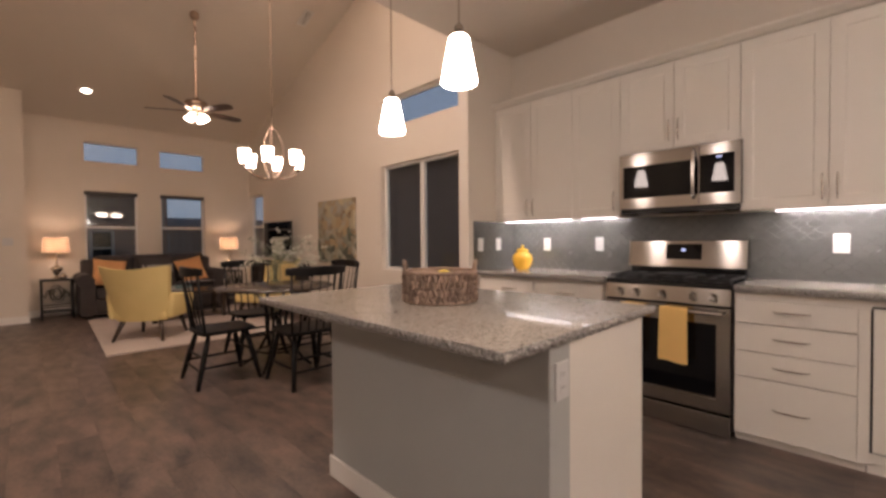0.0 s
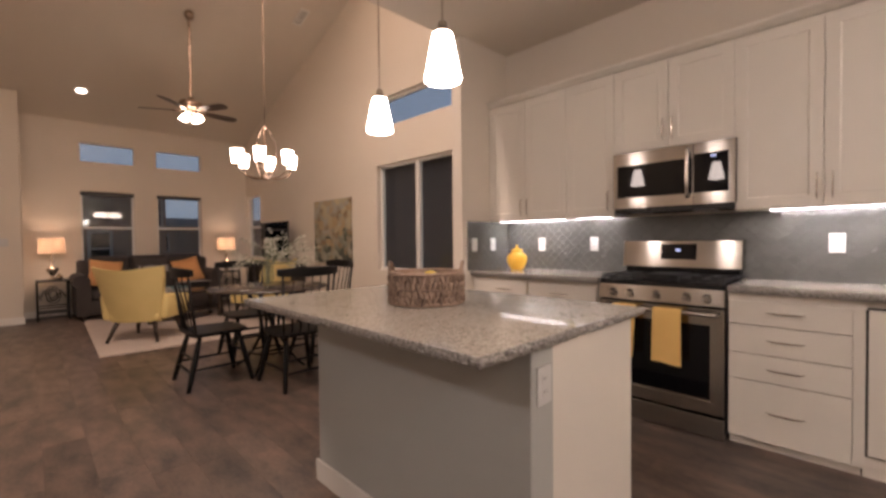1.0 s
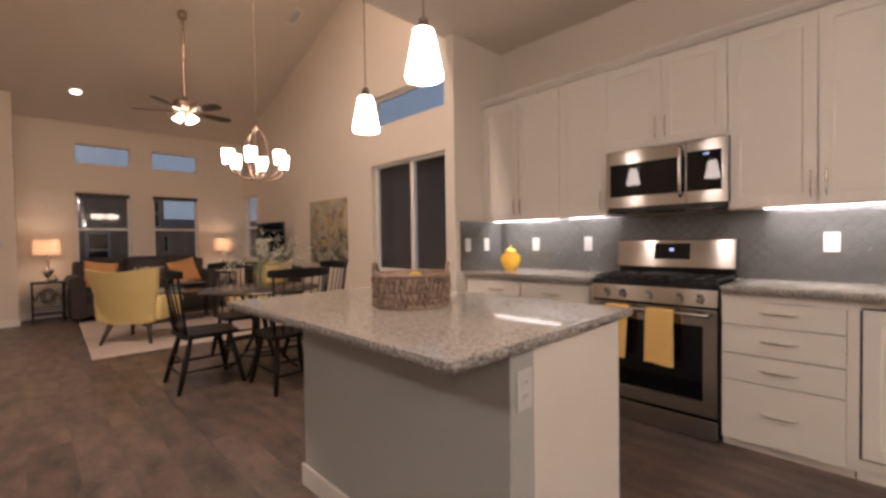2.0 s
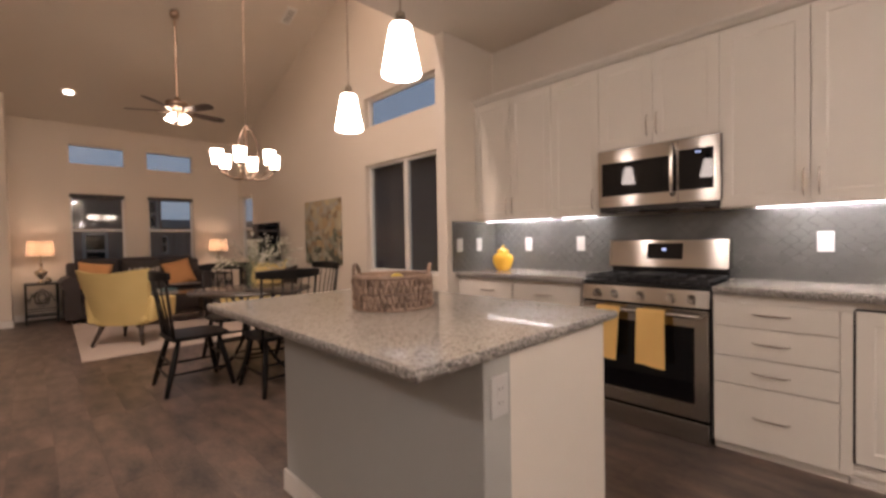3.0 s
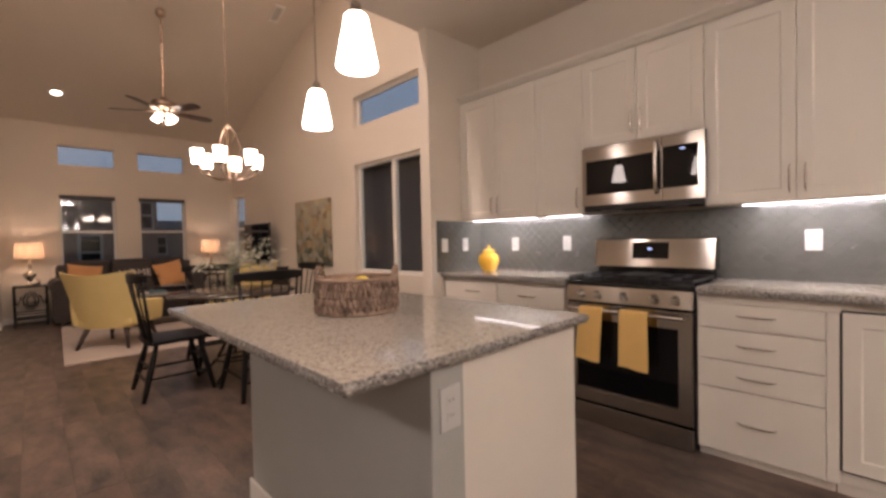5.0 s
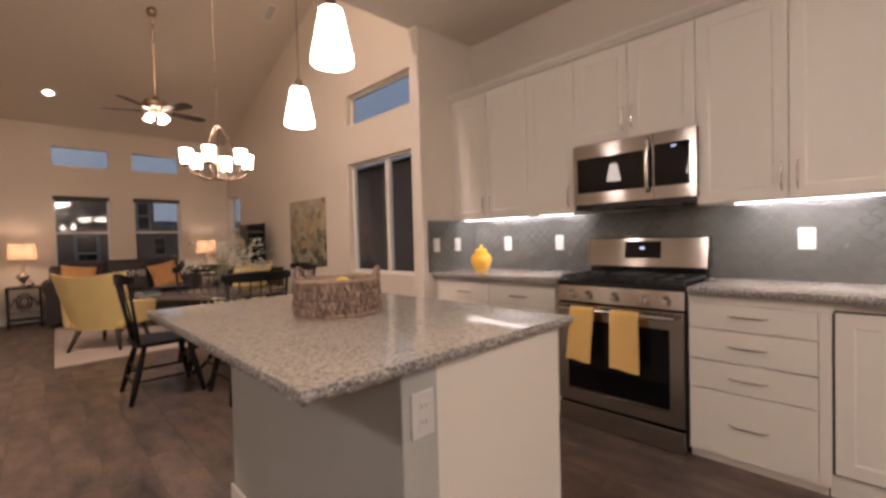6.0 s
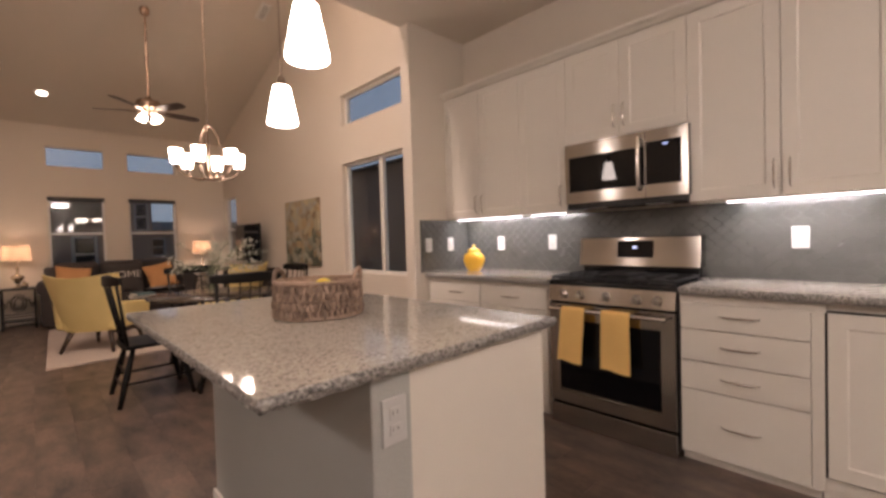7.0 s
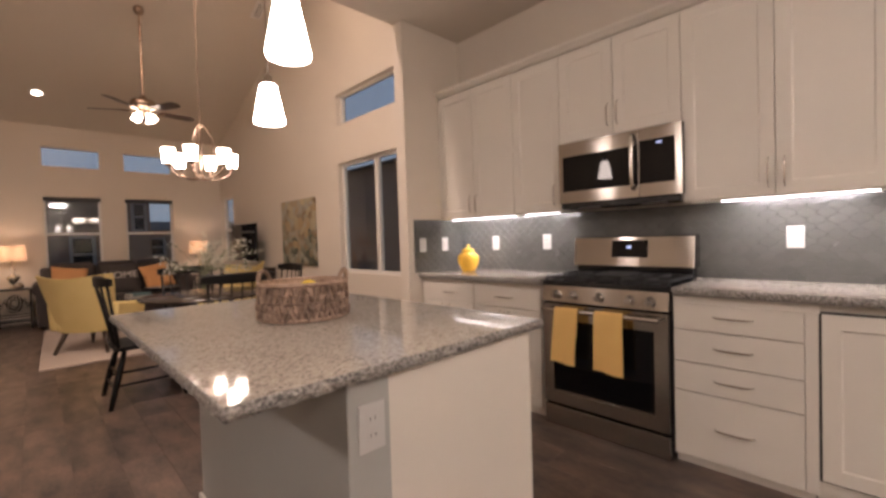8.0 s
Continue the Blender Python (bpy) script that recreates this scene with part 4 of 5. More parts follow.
def chandelier(x, y, z):
    top = vault(y) - z
    r = thing("chandelier", "six-light nickel chandelier with white glass shades, lit", "lamp", pose(x, y, z, 0, 0, -2))
    part("canopy", lathe(bmesh.new(), [(0.065, top - 0.06), (0.07, top - 0.02), (0.07, top)], seg=24), COPPER, r)
    part("chain", rod(bmesh.new(), (0, 0, 0.5), (0, 0, top - 0.05), 0.004, seg=6), COPPER, r, "thin hanging chain")
    part("hub", lathe(bmesh.new(), [(0.005, -0.012), (0.03, -0.004), (0.042, 0.006), (0.03, 0.02), (0.016, 0.03), (0.016, 0.05), (0.006, 0.055)], seg=20), COPPER, r, "turned hub", True)
    part("top_ring", lathe(bmesh.new(), [(0.012, 0.47), (0.03, 0.475), (0.028, 0.492), (0.012, 0.505)], seg=20), COPPER, r, "", True)
    part("centre_stem", rod(bmesh.new(), (0, 0, 0.05), (0, 0, 0.48), 0.007), COPPER, r)
    for i in range(6):
        a = 2 * math.pi * i / 6
        c, s = math.cos(a), math.sin(a)
        R = 0.255
        pts = [(q * c, q * s, h) for q, h in ((0.02, 0.012), (0.09, 0.004), (0.17, 0.02), (0.225, 0.055), (R, 0.105))]
        arm = part("arm", tube(bmesh.new(), pts, 0.0085, 8), COPPER, r, "curved arm", True)
        if i % 2 == 0:
            pts = [(q * c, q * s, h) for q, h in ((0.012, 0.49), (0.05, 0.46), (0.085, 0.39), (0.108, 0.28), (0.10, 0.16), (0.07, 0.06), (0.025, 0.01))]
            part("strap", tube(bmesh.new(), pts, 0.007, 6), COPPER, r, "bowed strap", True)
        part("cup", lathe(bmesh.new(), [(0.012, 0.10), (0.03, 0.112), (0.034, 0.124)], R * c, R * s, 16), COPPER, arm)
        bm = lathe(bmesh.new(), [(0.034, 0.122), (0.040, 0.126), (0.052, 0.248), (0.048, 0.248), (0.046, 0.243)], R * c, R * s, 24, cap=False)
        lathe(bm, [(0.040, 0.128), (0.041, 0.132)], R * c, R * s, 24)
        part("shade", bm, CHGLASS, arm, "lit white glass shade", True)


chandelier(1.965, 4.31, 1.795)


def ceiling_fan(x, y, z):
    top = vault(y) - z
    r = thing("ceiling_fan", "five-blade dark wood ceiling fan with lit glass shades", "fan", pose(x, y, z))
    part("canopy", lathe(bmesh.new(), [(0.02, top - 0.085), (0.045, top - 0.075), (0.058, top - 0.035), (0.055, top + 0.02)], seg=24), COPPER, r, "", True)
    part("downrod", rod(bmesh.new(), (0, 0, 0.1), (0, 0, top - 0.08), 0.014), COPPER, r)
    part("motor", lathe(bmesh.new(), [(0.02, 0.14), (0.045, 0.11), (0.06, 0.085), (0.13, 0.07), (0.15, 0.03), (0.14, -0.01), (0.08, -0.035), (0.06, -0.05), (0.065, -0.09), (0.03, -0.11)], seg=32), COPPER, r, "polished motor housing", True)
    for i in range(5):
        m = pose(0, 0, -0.055, 0, 0, 8 + 72 * i)
        part("blade_iron", bx(0.10, 0.24, -0.022, 0.022, -0.012, -0.002, bevel=0.003), COPPER, r, m=m)
        bm = prism(bmesh.new(), [(0.18, -0.052), (0.37, -0.066), (0.54, -0.07), (0.60, -0.05), (0.615, 0), (0.60, 0.05), (0.54, 0.07), (0.37, 0.066), (0.18, 0.052)], "z", -0.004, 0.004)
        part("blade", bm, FANBLADE, r, "dark wood blade", m=m @ pose(0, 0, 0, -12, 0, 0))
    for i in range(4):
        m = pose(0, 0, -0.085, 0, 0, 45 + 90 * i)
        a = part("light_arm", tube(bmesh.new(), [(0.03, 0, 0), (0.07, 0, 0.01), (0.095, 0, -0.01)], 0.008), COPPER, r, m=m)
        bm = lathe(bmesh.new(), [(0.020, 0), (0.030, -0.018), (0.042, -0.045), (0.054, -0.078), (0.052, -0.08), (0.03, -0.072), (0.01, -0.072)], seg=24)
        part("shade", bm, FANGLASS, a, "lit glass shade", True, m=pose(0.085, 0, -0.022, 0, -28, 0))
    for dx in (-0.02, 0.025):
        part("pull_chain", rod(bmesh.new(), (dx, 0, -0.11), (dx, 0, -0.26 - dx), 0.002, seg=5), COPPER, r)


ceiling_fan(1.95, 6.72, 3.03)


def downlight(x, y, z, tilt, lens, label, group):
    r = thing("downlight", label, "light", pose(x, y, z, tilt, 0, 0), group)
    part("trim", lathe(bmesh.new(), [(0.062, -0.002), (0.065, -0.007), (0.095, -0.005), (0.097, 0.002)], seg=32, cap=False), WHITE, r, smooth=True)
    part("lens", lathe(bmesh.new(), [(0.002, -0.0035), (0.063, -0.003)], seg=32, cap=False), lens, r, "lit lens")


SLA = math.degrees(math.atan(SL))
# Added fill lamps above the view; the washer and the low downlight are separate.
for x, y in VAULTFILL:
    downlight(x, y, vault(y) - 0.002, -SLA, VAULTFILLLENS, "unseen downlight added high in the sloping ceiling as fill light", "vault downlights")
downlight(*WASHER, vault(WASHER[1]) - 0.002, -SLA, WASHLENS, "round recessed downlight washing the gable wall, lit", "vault downlights")
downlight(0.98, 8.86, vault(8.86) - 0.002, -SLA, CANLENS, "round recessed downlight in the sloping ceiling, lit", "vault downlights")


# Added fill: an unseen drum on the kitchen ceiling that brightens cabinets and island.
def kitchen_fill_light(x, y):
    r = thing("flush_ceiling_light", "unseen glass drum light added to the kitchen ceiling as fill", "light", pose(x, y, ZK), "kitchen ceiling lights")
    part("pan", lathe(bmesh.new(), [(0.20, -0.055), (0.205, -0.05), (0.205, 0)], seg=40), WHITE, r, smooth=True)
    part("diffuser", lathe(bmesh.new(), [(0.004, -0.20), (0.15, -0.198), (0.215, -0.19), (0.24, -0.17), (0.245, -0.07), (0.235, -0.058), (0.20, -0.056)], seg=40), FILLGLASS, r, "lit white glass drum", True)


for x, y in KITCHENFILL:
    kitchen_fill_light(x, y)

def framed_vent():
    """A flat frame hanging 12 mm below the ceiling, open in the middle."""
    bm = bmesh.new()
    rings = [[bm.verts.new((x * a, y * b, z)) for x, y in ((-1, -1), (1, -1), (1, 1), (-1, 1))] for a, b, z in ((0.07, 0.16, 0), (0.07, 0.16, -0.01), (0.066, 0.156, -0.013), (0.046, 0.131, -0.013), (0.045, 0.13, 0))]
    for p, q in zip(rings, rings[1:]):
        for i in range(4):
            bm.faces.new((p[i], p[(i + 1) % 4], q[(i + 1) % 4], q[i]))
    bmesh.ops.recalc_face_normals(bm, faces=bm.faces)
    return bm


_v = thing("ceiling_vent", "white rectangular air vent in the sloping ceiling", "vent", pose(3.26, 6.14, vault(6.14) - 0.001, -SLA, 0, 0))
part("frame", framed_vent(), WHITE, _v)
# dark sheet in place of the shade behind the slats
part("backing", bx(-0.045, 0.045, -0.13, 0.13, -0.003, 0), GAP, _v)
for i in range(7):
    part("slat", bx(-0.042 + i * 0.0125, -0.036 + i * 0.0125, -0.128, 0.128, -0.011, -0.004), WHITE, _v)


# ---- dining set ----
DT = (1.965, 4.27)


def dining_table():
    r = thing("dining_table", "round glossy dark dining table on slender curved black legs", "table", pose(*DT, 0))
    part("tabletop", lathe(bmesh.new(), [(0.02, 0.750), (0.50, 0.750), (0.525, 0.755), (0.53, 0.763), (0.526, 0.771), (0.02, 0.772)], seg=64), TABLEWOOD, r, "glossy dark top with a rounded rim", True)
    part("top_ring", tube(bmesh.new(), [(0.24 * math.cos(2 * math.pi * i / 32), 0.24 * math.sin(2 * math.pi * i / 32), 0.742) for i in range(33)], 0.009, 8), BLACKMETAL, r, "black metal ring below the top", True)
    part("base_ring", tube(bmesh.new(), [(0.17 * math.cos(2 * math.pi * i / 32), 0.17 * math.sin(2 * math.pi * i / 32), 0.16) for i in range(33)], 0.008, 8), BLACKMETAL, r, "", True)
    for i in range(4):
        a = math.pi / 4 + i * math.pi / 2
        pts = [(q * math.cos(a), q * math.sin(a), h) for q, h in ((0.25, 0.744), (0.19, 0.69), (0.115, 0.58), (0.08, 0.45), (0.095, 0.30), (0.17, 0.16), (0.26, 0.06), (0.33, 0.012))]
        part("leg", tube(bmesh.new(), pts, [0.014, 0.014, 0.015, 0.016, 0.015, 0.014, 0.013, 0.012], 8), BLACKMETAL, r, "slender curved leg", True)


dining_table()


def windsor_chair(m):
    """Faces local +y; its seat's middle over the origin."""
    r = thing("dining_chair", "black painted spindle-back wooden dining chair", "chair", m, "chairs round the table")
    out = [(-0.235, -0.20), (-0.225, 0.12), (-0.20, 0.215), (-0.10, 0.235), (0.10, 0.235), (0.20, 0.215), (0.225, 0.12), (0.235, -0.20), (0.15, -0.225), (-0.15, -0.225)]
    bm = prism(bmesh.new(), out, "z", 0.425, 0.455)
    bmesh.ops.bevel(bm, geom=bm.edges[:], offset=0.009, segments=2, affect="EDGES")
    part("seat", bm, BLACKWOOD, r, "shaped wooden seat", True)
    feet = [(-0.235, -0.26), (0.235, -0.26), (-0.235, 0.235), (0.235, 0.235)]
    tops = [(-0.165, -0.15), (0.165, -0.15), (-0.155, 0.15), (0.155, 0.15)]
    mid = lambda i, f: (tops[i][0] + (feet[i][0] - tops[i][0]) * f, tops[i][1] + (feet[i][1] - tops[i][1]) * f, 0.43 * (1 - f))
    for i in range(4):
        p = [mid(i, f) for f in (0, 0.25, 0.5, 0.8, 1)]
        part("leg", tube(bmesh.new(), p, [0.016, 0.021, 0.024, 0.020, 0.016], 10), BLACKWOOD, r, "", True)
    for a, b in ((0, 2), (1, 3)):
        part("stretcher", tube(bmesh.new(), [mid(a, 0.62), tuple((Vector(mid(a, 0.62)) + Vector(mid(b, 0.62))) / 2), mid(b, 0.62)], [0.009, 0.012, 0.009], 8), BLACKWOOD, r)
    for a, b, f in ((0, 1, 0.45), (2, 3, 0.42), (0, 1, 0.68)):
        part("stretcher", tube(bmesh.new(), [mid(a, f), tuple((Vector(mid(a, f)) + Vector(mid(b, f))) / 2), mid(b, f)], [0.009, 0.012, 0.009], 8), BLACKWOOD, r)
    arc = lambda u: (0.265 * u, -0.295 + 0.07 * u * u, 0.0)
    bm = bmesh.new()
    rings = []
    for i in range(13):
        u = i / 12 * 2 - 1
        x, y, _ = arc(u)
        e = 0.012 * abs(u) ** 3
        rings.append([bm.verts.new(p) for p in ((x, y - 0.012, 0.912 + e), (x, y + 0.012, 0.914 + e), (x, y + 0.010, 0.985 - e), (x, y, 0.992 - e), (x, y - 0.014, 0.983 - e))])
    for a, b in zip(rings, rings[1:]):
        for k in range(5):
            bm.faces.new((a[k], a[(k + 1) % 5], b[(k + 1) % 5], b[k]))
    bm.faces.new(rings[0][::-1]), bm.faces.new(rings[-1])
    bmesh.ops.recalc_face_normals(bm, faces=bm.faces)
    part("top_rail", bm, BLACKWOOD, r, "broad curved top rail", True)
    for i in range(7):
        u = (i - 3) / 3 * 0.86
        x, y, _ = arc(u)
        p0, p1 = (0.205 * u / 0.86, -0.20 + 0.012 * abs(u), 0.45), (x, y, 0.92)
        q = tuple(Vector(p0).lerp(Vector(p1), 0.35))
        rr = [0.011, 0.013, 0.010] if i in (0, 6) else [0.006, 0.008, 0.0055]
        part("spindle", tube(bmesh.new(), [p0, q, p1], rr, 7), BLACKWOOD, r, "", True)
    return r


_c = windsor_chair(pose(1.468, 4.255, 0, 0, 0, -90))
copy_thing(_c, pose(1.965, 3.705, 0, 0, 0, 1))
copy_thing(_c, pose(1.985, 4.86, 0, 0, 0, 178))
copy_thing(_c, pose(2.50, 4.28, 0, 0, 0, 90))

# vase with a loose white bouquet
_b = thing("flower_vase", "clear glass vase with white flowers and greenery", "vase", pose(1.90, 4.14, 0.773))
part("vase", lathe(bmesh.new(), [(0.035, 0), (0.04, 0.004), (0.028, 0.03), (0.05, 0.07), (0.058, 0.12), (0.05, 0.17), (0.052, 0.2), (0.049, 0.2), (0.047, 0.17), (0.054, 0.12), (0.046, 0.07), (0.02, 0.035)], seg=24, cap=False), CLEAR, _b, "clear glass vase", True)
rnd = random.Random(4)
stems, leaves, petals = bmesh.new(), bmesh.new(), bmesh.new()


def blade(bm, p, d, ln, w):
    d = d.normalized()
    s = d.cross(Vector((rnd.uniform(-1, 1), rnd.uniform(-1, 1), rnd.uniform(-1, 1)))).normalized() * w
    u = d.cross(s).normalized() * w * 0.5
    v = [bm.verts.new(q) for q in (p, p + d * ln * 0.45 + s + u, p + d * ln, p + d * ln * 0.45 - s + u, p + d * ln * 0.5)]
    bm.faces.new((v[0], v[1], v[4])), bm.faces.new((v[1], v[2], v[4])), bm.faces.new((v[2], v[3], v[4])), bm.faces.new((v[3], v[0], v[4]))


for i in range(48):
    a, rr = rnd.uniform(0, 2 * math.pi), rnd.uniform(0.06, 0.42)
    tip = Vector((rr * math.cos(a) + 0.05, rr * math.sin(a) - 0.05, 0.24 + rnd.uniform(0.04, 0.32) - rr * 0.3))
    base = Vector((0.02 * math.cos(a + 2), 0.02 * math.sin(a + 2), 0.04))
    m1 = Vector((0.03 * math.cos(a), 0.03 * math.sin(a), 0.21))
    m2 = m1.lerp(tip, 0.55) + Vector((0, 0, 0.03))
    tube(stems, [base, m1, m2, tip], 0.0015, 4)
    for k in range(7):
        f = rnd.uniform(0.35, 1.0)
        p = m1.lerp(tip, f) + Vector((rnd.gauss(0, 0.012), rnd.gauss(0, 0.012), 0.02))
        blade(leaves, p, Vector((rnd.gauss(0, 1), rnd.gauss(0, 1), rnd.gauss(0.2, 0.8))), rnd.uniform(0.02, 0.04), rnd.uniform(0.003, 0.006))
    for k in range(8):
        p = m1.lerp(tip, rnd.uniform(0.75, 1.06)) + Vector((rnd.gauss(0, 0.02), rnd.gauss(0, 0.02), rnd.gauss(0.015, 0.015)))
        for q in range(4):
            blade(petals, p, Vector((rnd.gauss(0, 1), rnd.gauss(0, 1), rnd.gauss(0.3, 0.7))), rnd.uniform(0.010, 0.02), rnd.uniform(0.004, 0.007))
tagged(part("stem_bundle", stems, LEAF, _b), kind="stuff")
tagged(part("leaves", leaves, LEAF, _b), kind="stuff")
tagged(part("petals", petals, PETAL, _b, "small white flowers"), kind="stuff")

# ---- living room ----
tagged(part("rug", bx(0, 2.22, 0, 2.84, 0.0, 0.012, bevel=0.004), RUGM, m=pose(0.835, 5.88, 0, 0, 0, -1.7)), "cream patterned area rug on the plank floor", "rug")


def armchair(m, label):
    """Faces local +y."""
    r = thing("armchair", label, "armchair", m, "yellow armchairs")
    part("seat", bx(-0.29, 0.29, -0.26, 0.30, 0.25, 0.36, bevel=0.03, segs=3), YELLOWFAB, r, smooth=True)
    part("cushion", bx(-0.27, 0.27, -0.22, 0.32, 0.362, 0.45, bevel=0.035, segs=3), YELLOWFAB, r, "plump seat cushion", True)
    bm = bmesh.new()
    cols = []
    n, k = 14, 9
    for i in range(n + 1):
        u = i / n * 2 - 1
        col = []
        for s in (0, 1):
            for j in range(k + 1):
                jj = j if s == 0 else k - j
                v = jj / k
                w = 0.27 + 0.12 * v ** 0.9
                ztop = 0.885 - 0.015 * math.cos(u * math.pi) + 0.012 * u * u
                z = 0.235 + (ztop - 0.235) * v
                y = -0.27 - 0.25 * v + 0.16 * abs(u) ** 2.6 * (0.35 + 0.65 * v)
                t = (0.095 - 0.03 * v) * (1 - 0.35 * (2 * v - 1) ** 6)
                col.append(bm.verts.new((u * w, y + (t if s else 0), z)))
        cols.append(col)
    L = len(cols[0])
    for a, b in zip(cols, cols[1:]):
        for j in range(L):
            bm.faces.new((a[j], a[(j + 1) % L], b[(j + 1) % L], b[j]))
    bm.faces.new(cols[0][::-1]), bm.faces.new(cols[-1])
    bmesh.ops.recalc_face_normals(bm, faces=bm.faces)
    part("backrest", bm, YELLOWFAB, r, "tall flared backrest", True)
    for s in (-1, 1):
        x0, x1 = sorted((s * 0.285, s * 0.365))
        bm = bx(x0, x1, -0.25, 0.29, 0.26, 0.575, bevel=0.034, segs=3)
        for v in bm.verts:
            if v.co.z > 0.45:
                v.co.z += -0.10 * (v.co.y + 0.25)
                v.co.x += s * 0.02
        part("arm", bm, YELLOWFAB, r, "padded arm", True)
    for x, y, fx, fy in ((-0.20, -0.20, -0.28, -0.30), (0.20, -0.20, 0.28, -0.30), (-0.22, 0.24, -0.27, 0.30), (0.22, 0.24, 0.27, 0.30)):
        part("leg", tube(bmesh.new(), [(x, y, 0.27), (fx, fy, 0.0)], [0.032, 0.017], 10), WALNUTLEG, r, "splayed dark wooden leg", True)
    return r


armchair(pose(1.375, 6.63, 0.012, 0, 0, -38), "yellow upholstered armchair with splayed dark wooden legs on the rug")
armchair(pose(2.96, 7.0, 0.012, 0, 0, 32), "yellow upholstered armchair near the television")


def sofa(m):
    """Faces local -y, back at y = 0."""
    r = thing("sofa", "dark charcoal three-seat sofa with rolled arms", "sofa", m)
    W = 1.03
    part("base", bx(-W + 0.12, W - 0.12, -0.84, -0.03, 0.06, 0.30, bevel=0.02), SOFAM, r, smooth=True)
    part("back_frame", bx(-W + 0.06, W - 0.06, -0.24, 0, 0.10, 0.92, bevel=0.05, segs=3), SOFAM, r, smooth=True)
    for i in range(3):
        x = (i - 1) * 0.56
        part("seat_cushion", bx(x - 0.272, x + 0.272, -0.86, -0.24, 0.302, 0.46, bevel=0.045, segs=3), SOFAM, r, smooth=True)
        part("back_cushion", bx(x - 0.275, x + 0.275, -0.43, -0.20, 0.46, 0.985, bevel=0.075, segs=4), SOFAM, r, smooth=True)
    for s in (-1, 1):
        bm = bx(*sorted((s * (W - 0.19), s * W)), -0.86, 0, 0.05, 0.56, bevel=0.02)
        rod(bm, (s * (W - 0.07), -0.875, 0.60), (s * (W - 0.07), 0.0, 0.60), 0.11, seg=24)
        part("arm", bm, SOFAM, r, "rolled arm", True)
        for y in (-0.8, -0.06):
            part("foot", rod(bmesh.new(), (s * (W - 0.1), y, 0), (s * (W - 0.1), y, 0.06), 0.025, 0.03), WALNUTLEG, r)


sofa(pose(1.875, 9.66, 0))


def throw_pillow(m, w, mat, label):
    return tagged(part("throw_pillow", cushion(bmesh.new(), w, w, 0.15), mat, None, smooth=True, m=m), label, "cushion", "sofa cushions")


throw_pillow(pose(1.24, 9.10, 0.70, 70, 8, 4), 0.46, ORANGE, "orange square throw pillow on the sofa")
throw_pillow(pose(2.43, 9.07, 0.69, 70, -12, 8), 0.46, ORANGE, "orange square throw pillow on the sofa")
_h = throw_pillow(pose(1.90, 9.06, 0.69, 68, 0, 0), 0.54, DARKCUSH, "dark throw pillow printed with the word HOME")
_t = bpy.data.curves.new("home_text", "FONT")
_t.body, _t.size, _t.align_x, _t.align_y, _t.extrude = "HOME", 0.165, "CENTER", "CENTER", 0.002
_o = bpy.data.objects.new("home_text", _t)
scene.collection.objects.link(_o)
bpy.context.view_layer.update()
_me = bpy.data.meshes.new_from_object(_o.evaluated_get(bpy.context.evaluated_depsgraph_get()))
bpy.data.objects.remove(_o)
_me.materials.clear(), _me.materials.append(TEXTM)
_q = new("lettering", _me)
_q.parent = _h
_q.matrix_basis = Matrix.Translation((0, 0.03, 0.079))
tagged(_q, "pale printed capital letters")
tagged(part("throw_blanket", cushion(bmesh.new(), 0.5, 0.62, 0.05, n=12), GREYTHROW, None, smooth=True, m=pose(2.45, 8.92, 0.485, -4, 0, 3)), "soft grey throw folded on the sofa seat", "blanket")


def end_table(m):
    r = thing("end_table", "black metal end table with scrolled side panels", "table", m, "end tables")
    part("tabletop", bx(-0.2, 0.2, -0.2, 0.2, 0.60, 0.625, bevel=0.004), BLACKMETAL, r)
    for x in (-0.185, 0.185):
        for y in (-0.185, 0.185):
            part("leg", bx(x - 0.013, x + 0.013, y - 0.013, y + 0.013, 0, 0.60), BLACKMETAL, r)
    part("shelf", bx(-0.18, 0.18, -0.18, 0.18, 0.11, 0.125), BLACKMETAL, r)
    for a in (0, 90, 180, 270):
        m2 = pose(0, 0, 0, 0, 0, a)
        bm = bx(-0.172, 0.172, -0.19, -0.178, 0.19, 0.205)
        for R, e in ((0.085, 1.4), (0.05, 1.4)):
            tube(bm, [(R * math.cos(2 * math.pi * i / 28), -0.185, 0.39 + R * e * math.sin(2 * math.pi * i / 28)) for i in range(29)], 0.006, 6)
        for s in (-1, 1):
            tube(bm, [(s * (0.085 + 0.085 * i / 8), -0.185, 0.39 + 0.06 * math.sin(i / 8 * 2 * math.pi)) for i in range(9)], 0.005, 6)
        part("scroll_panel", bm, BLACKMETAL, r, m=m2)
    return r


end_table(pose(0.605, 9.42, 0))
end_table(pose(3.19, 9.42, 0))


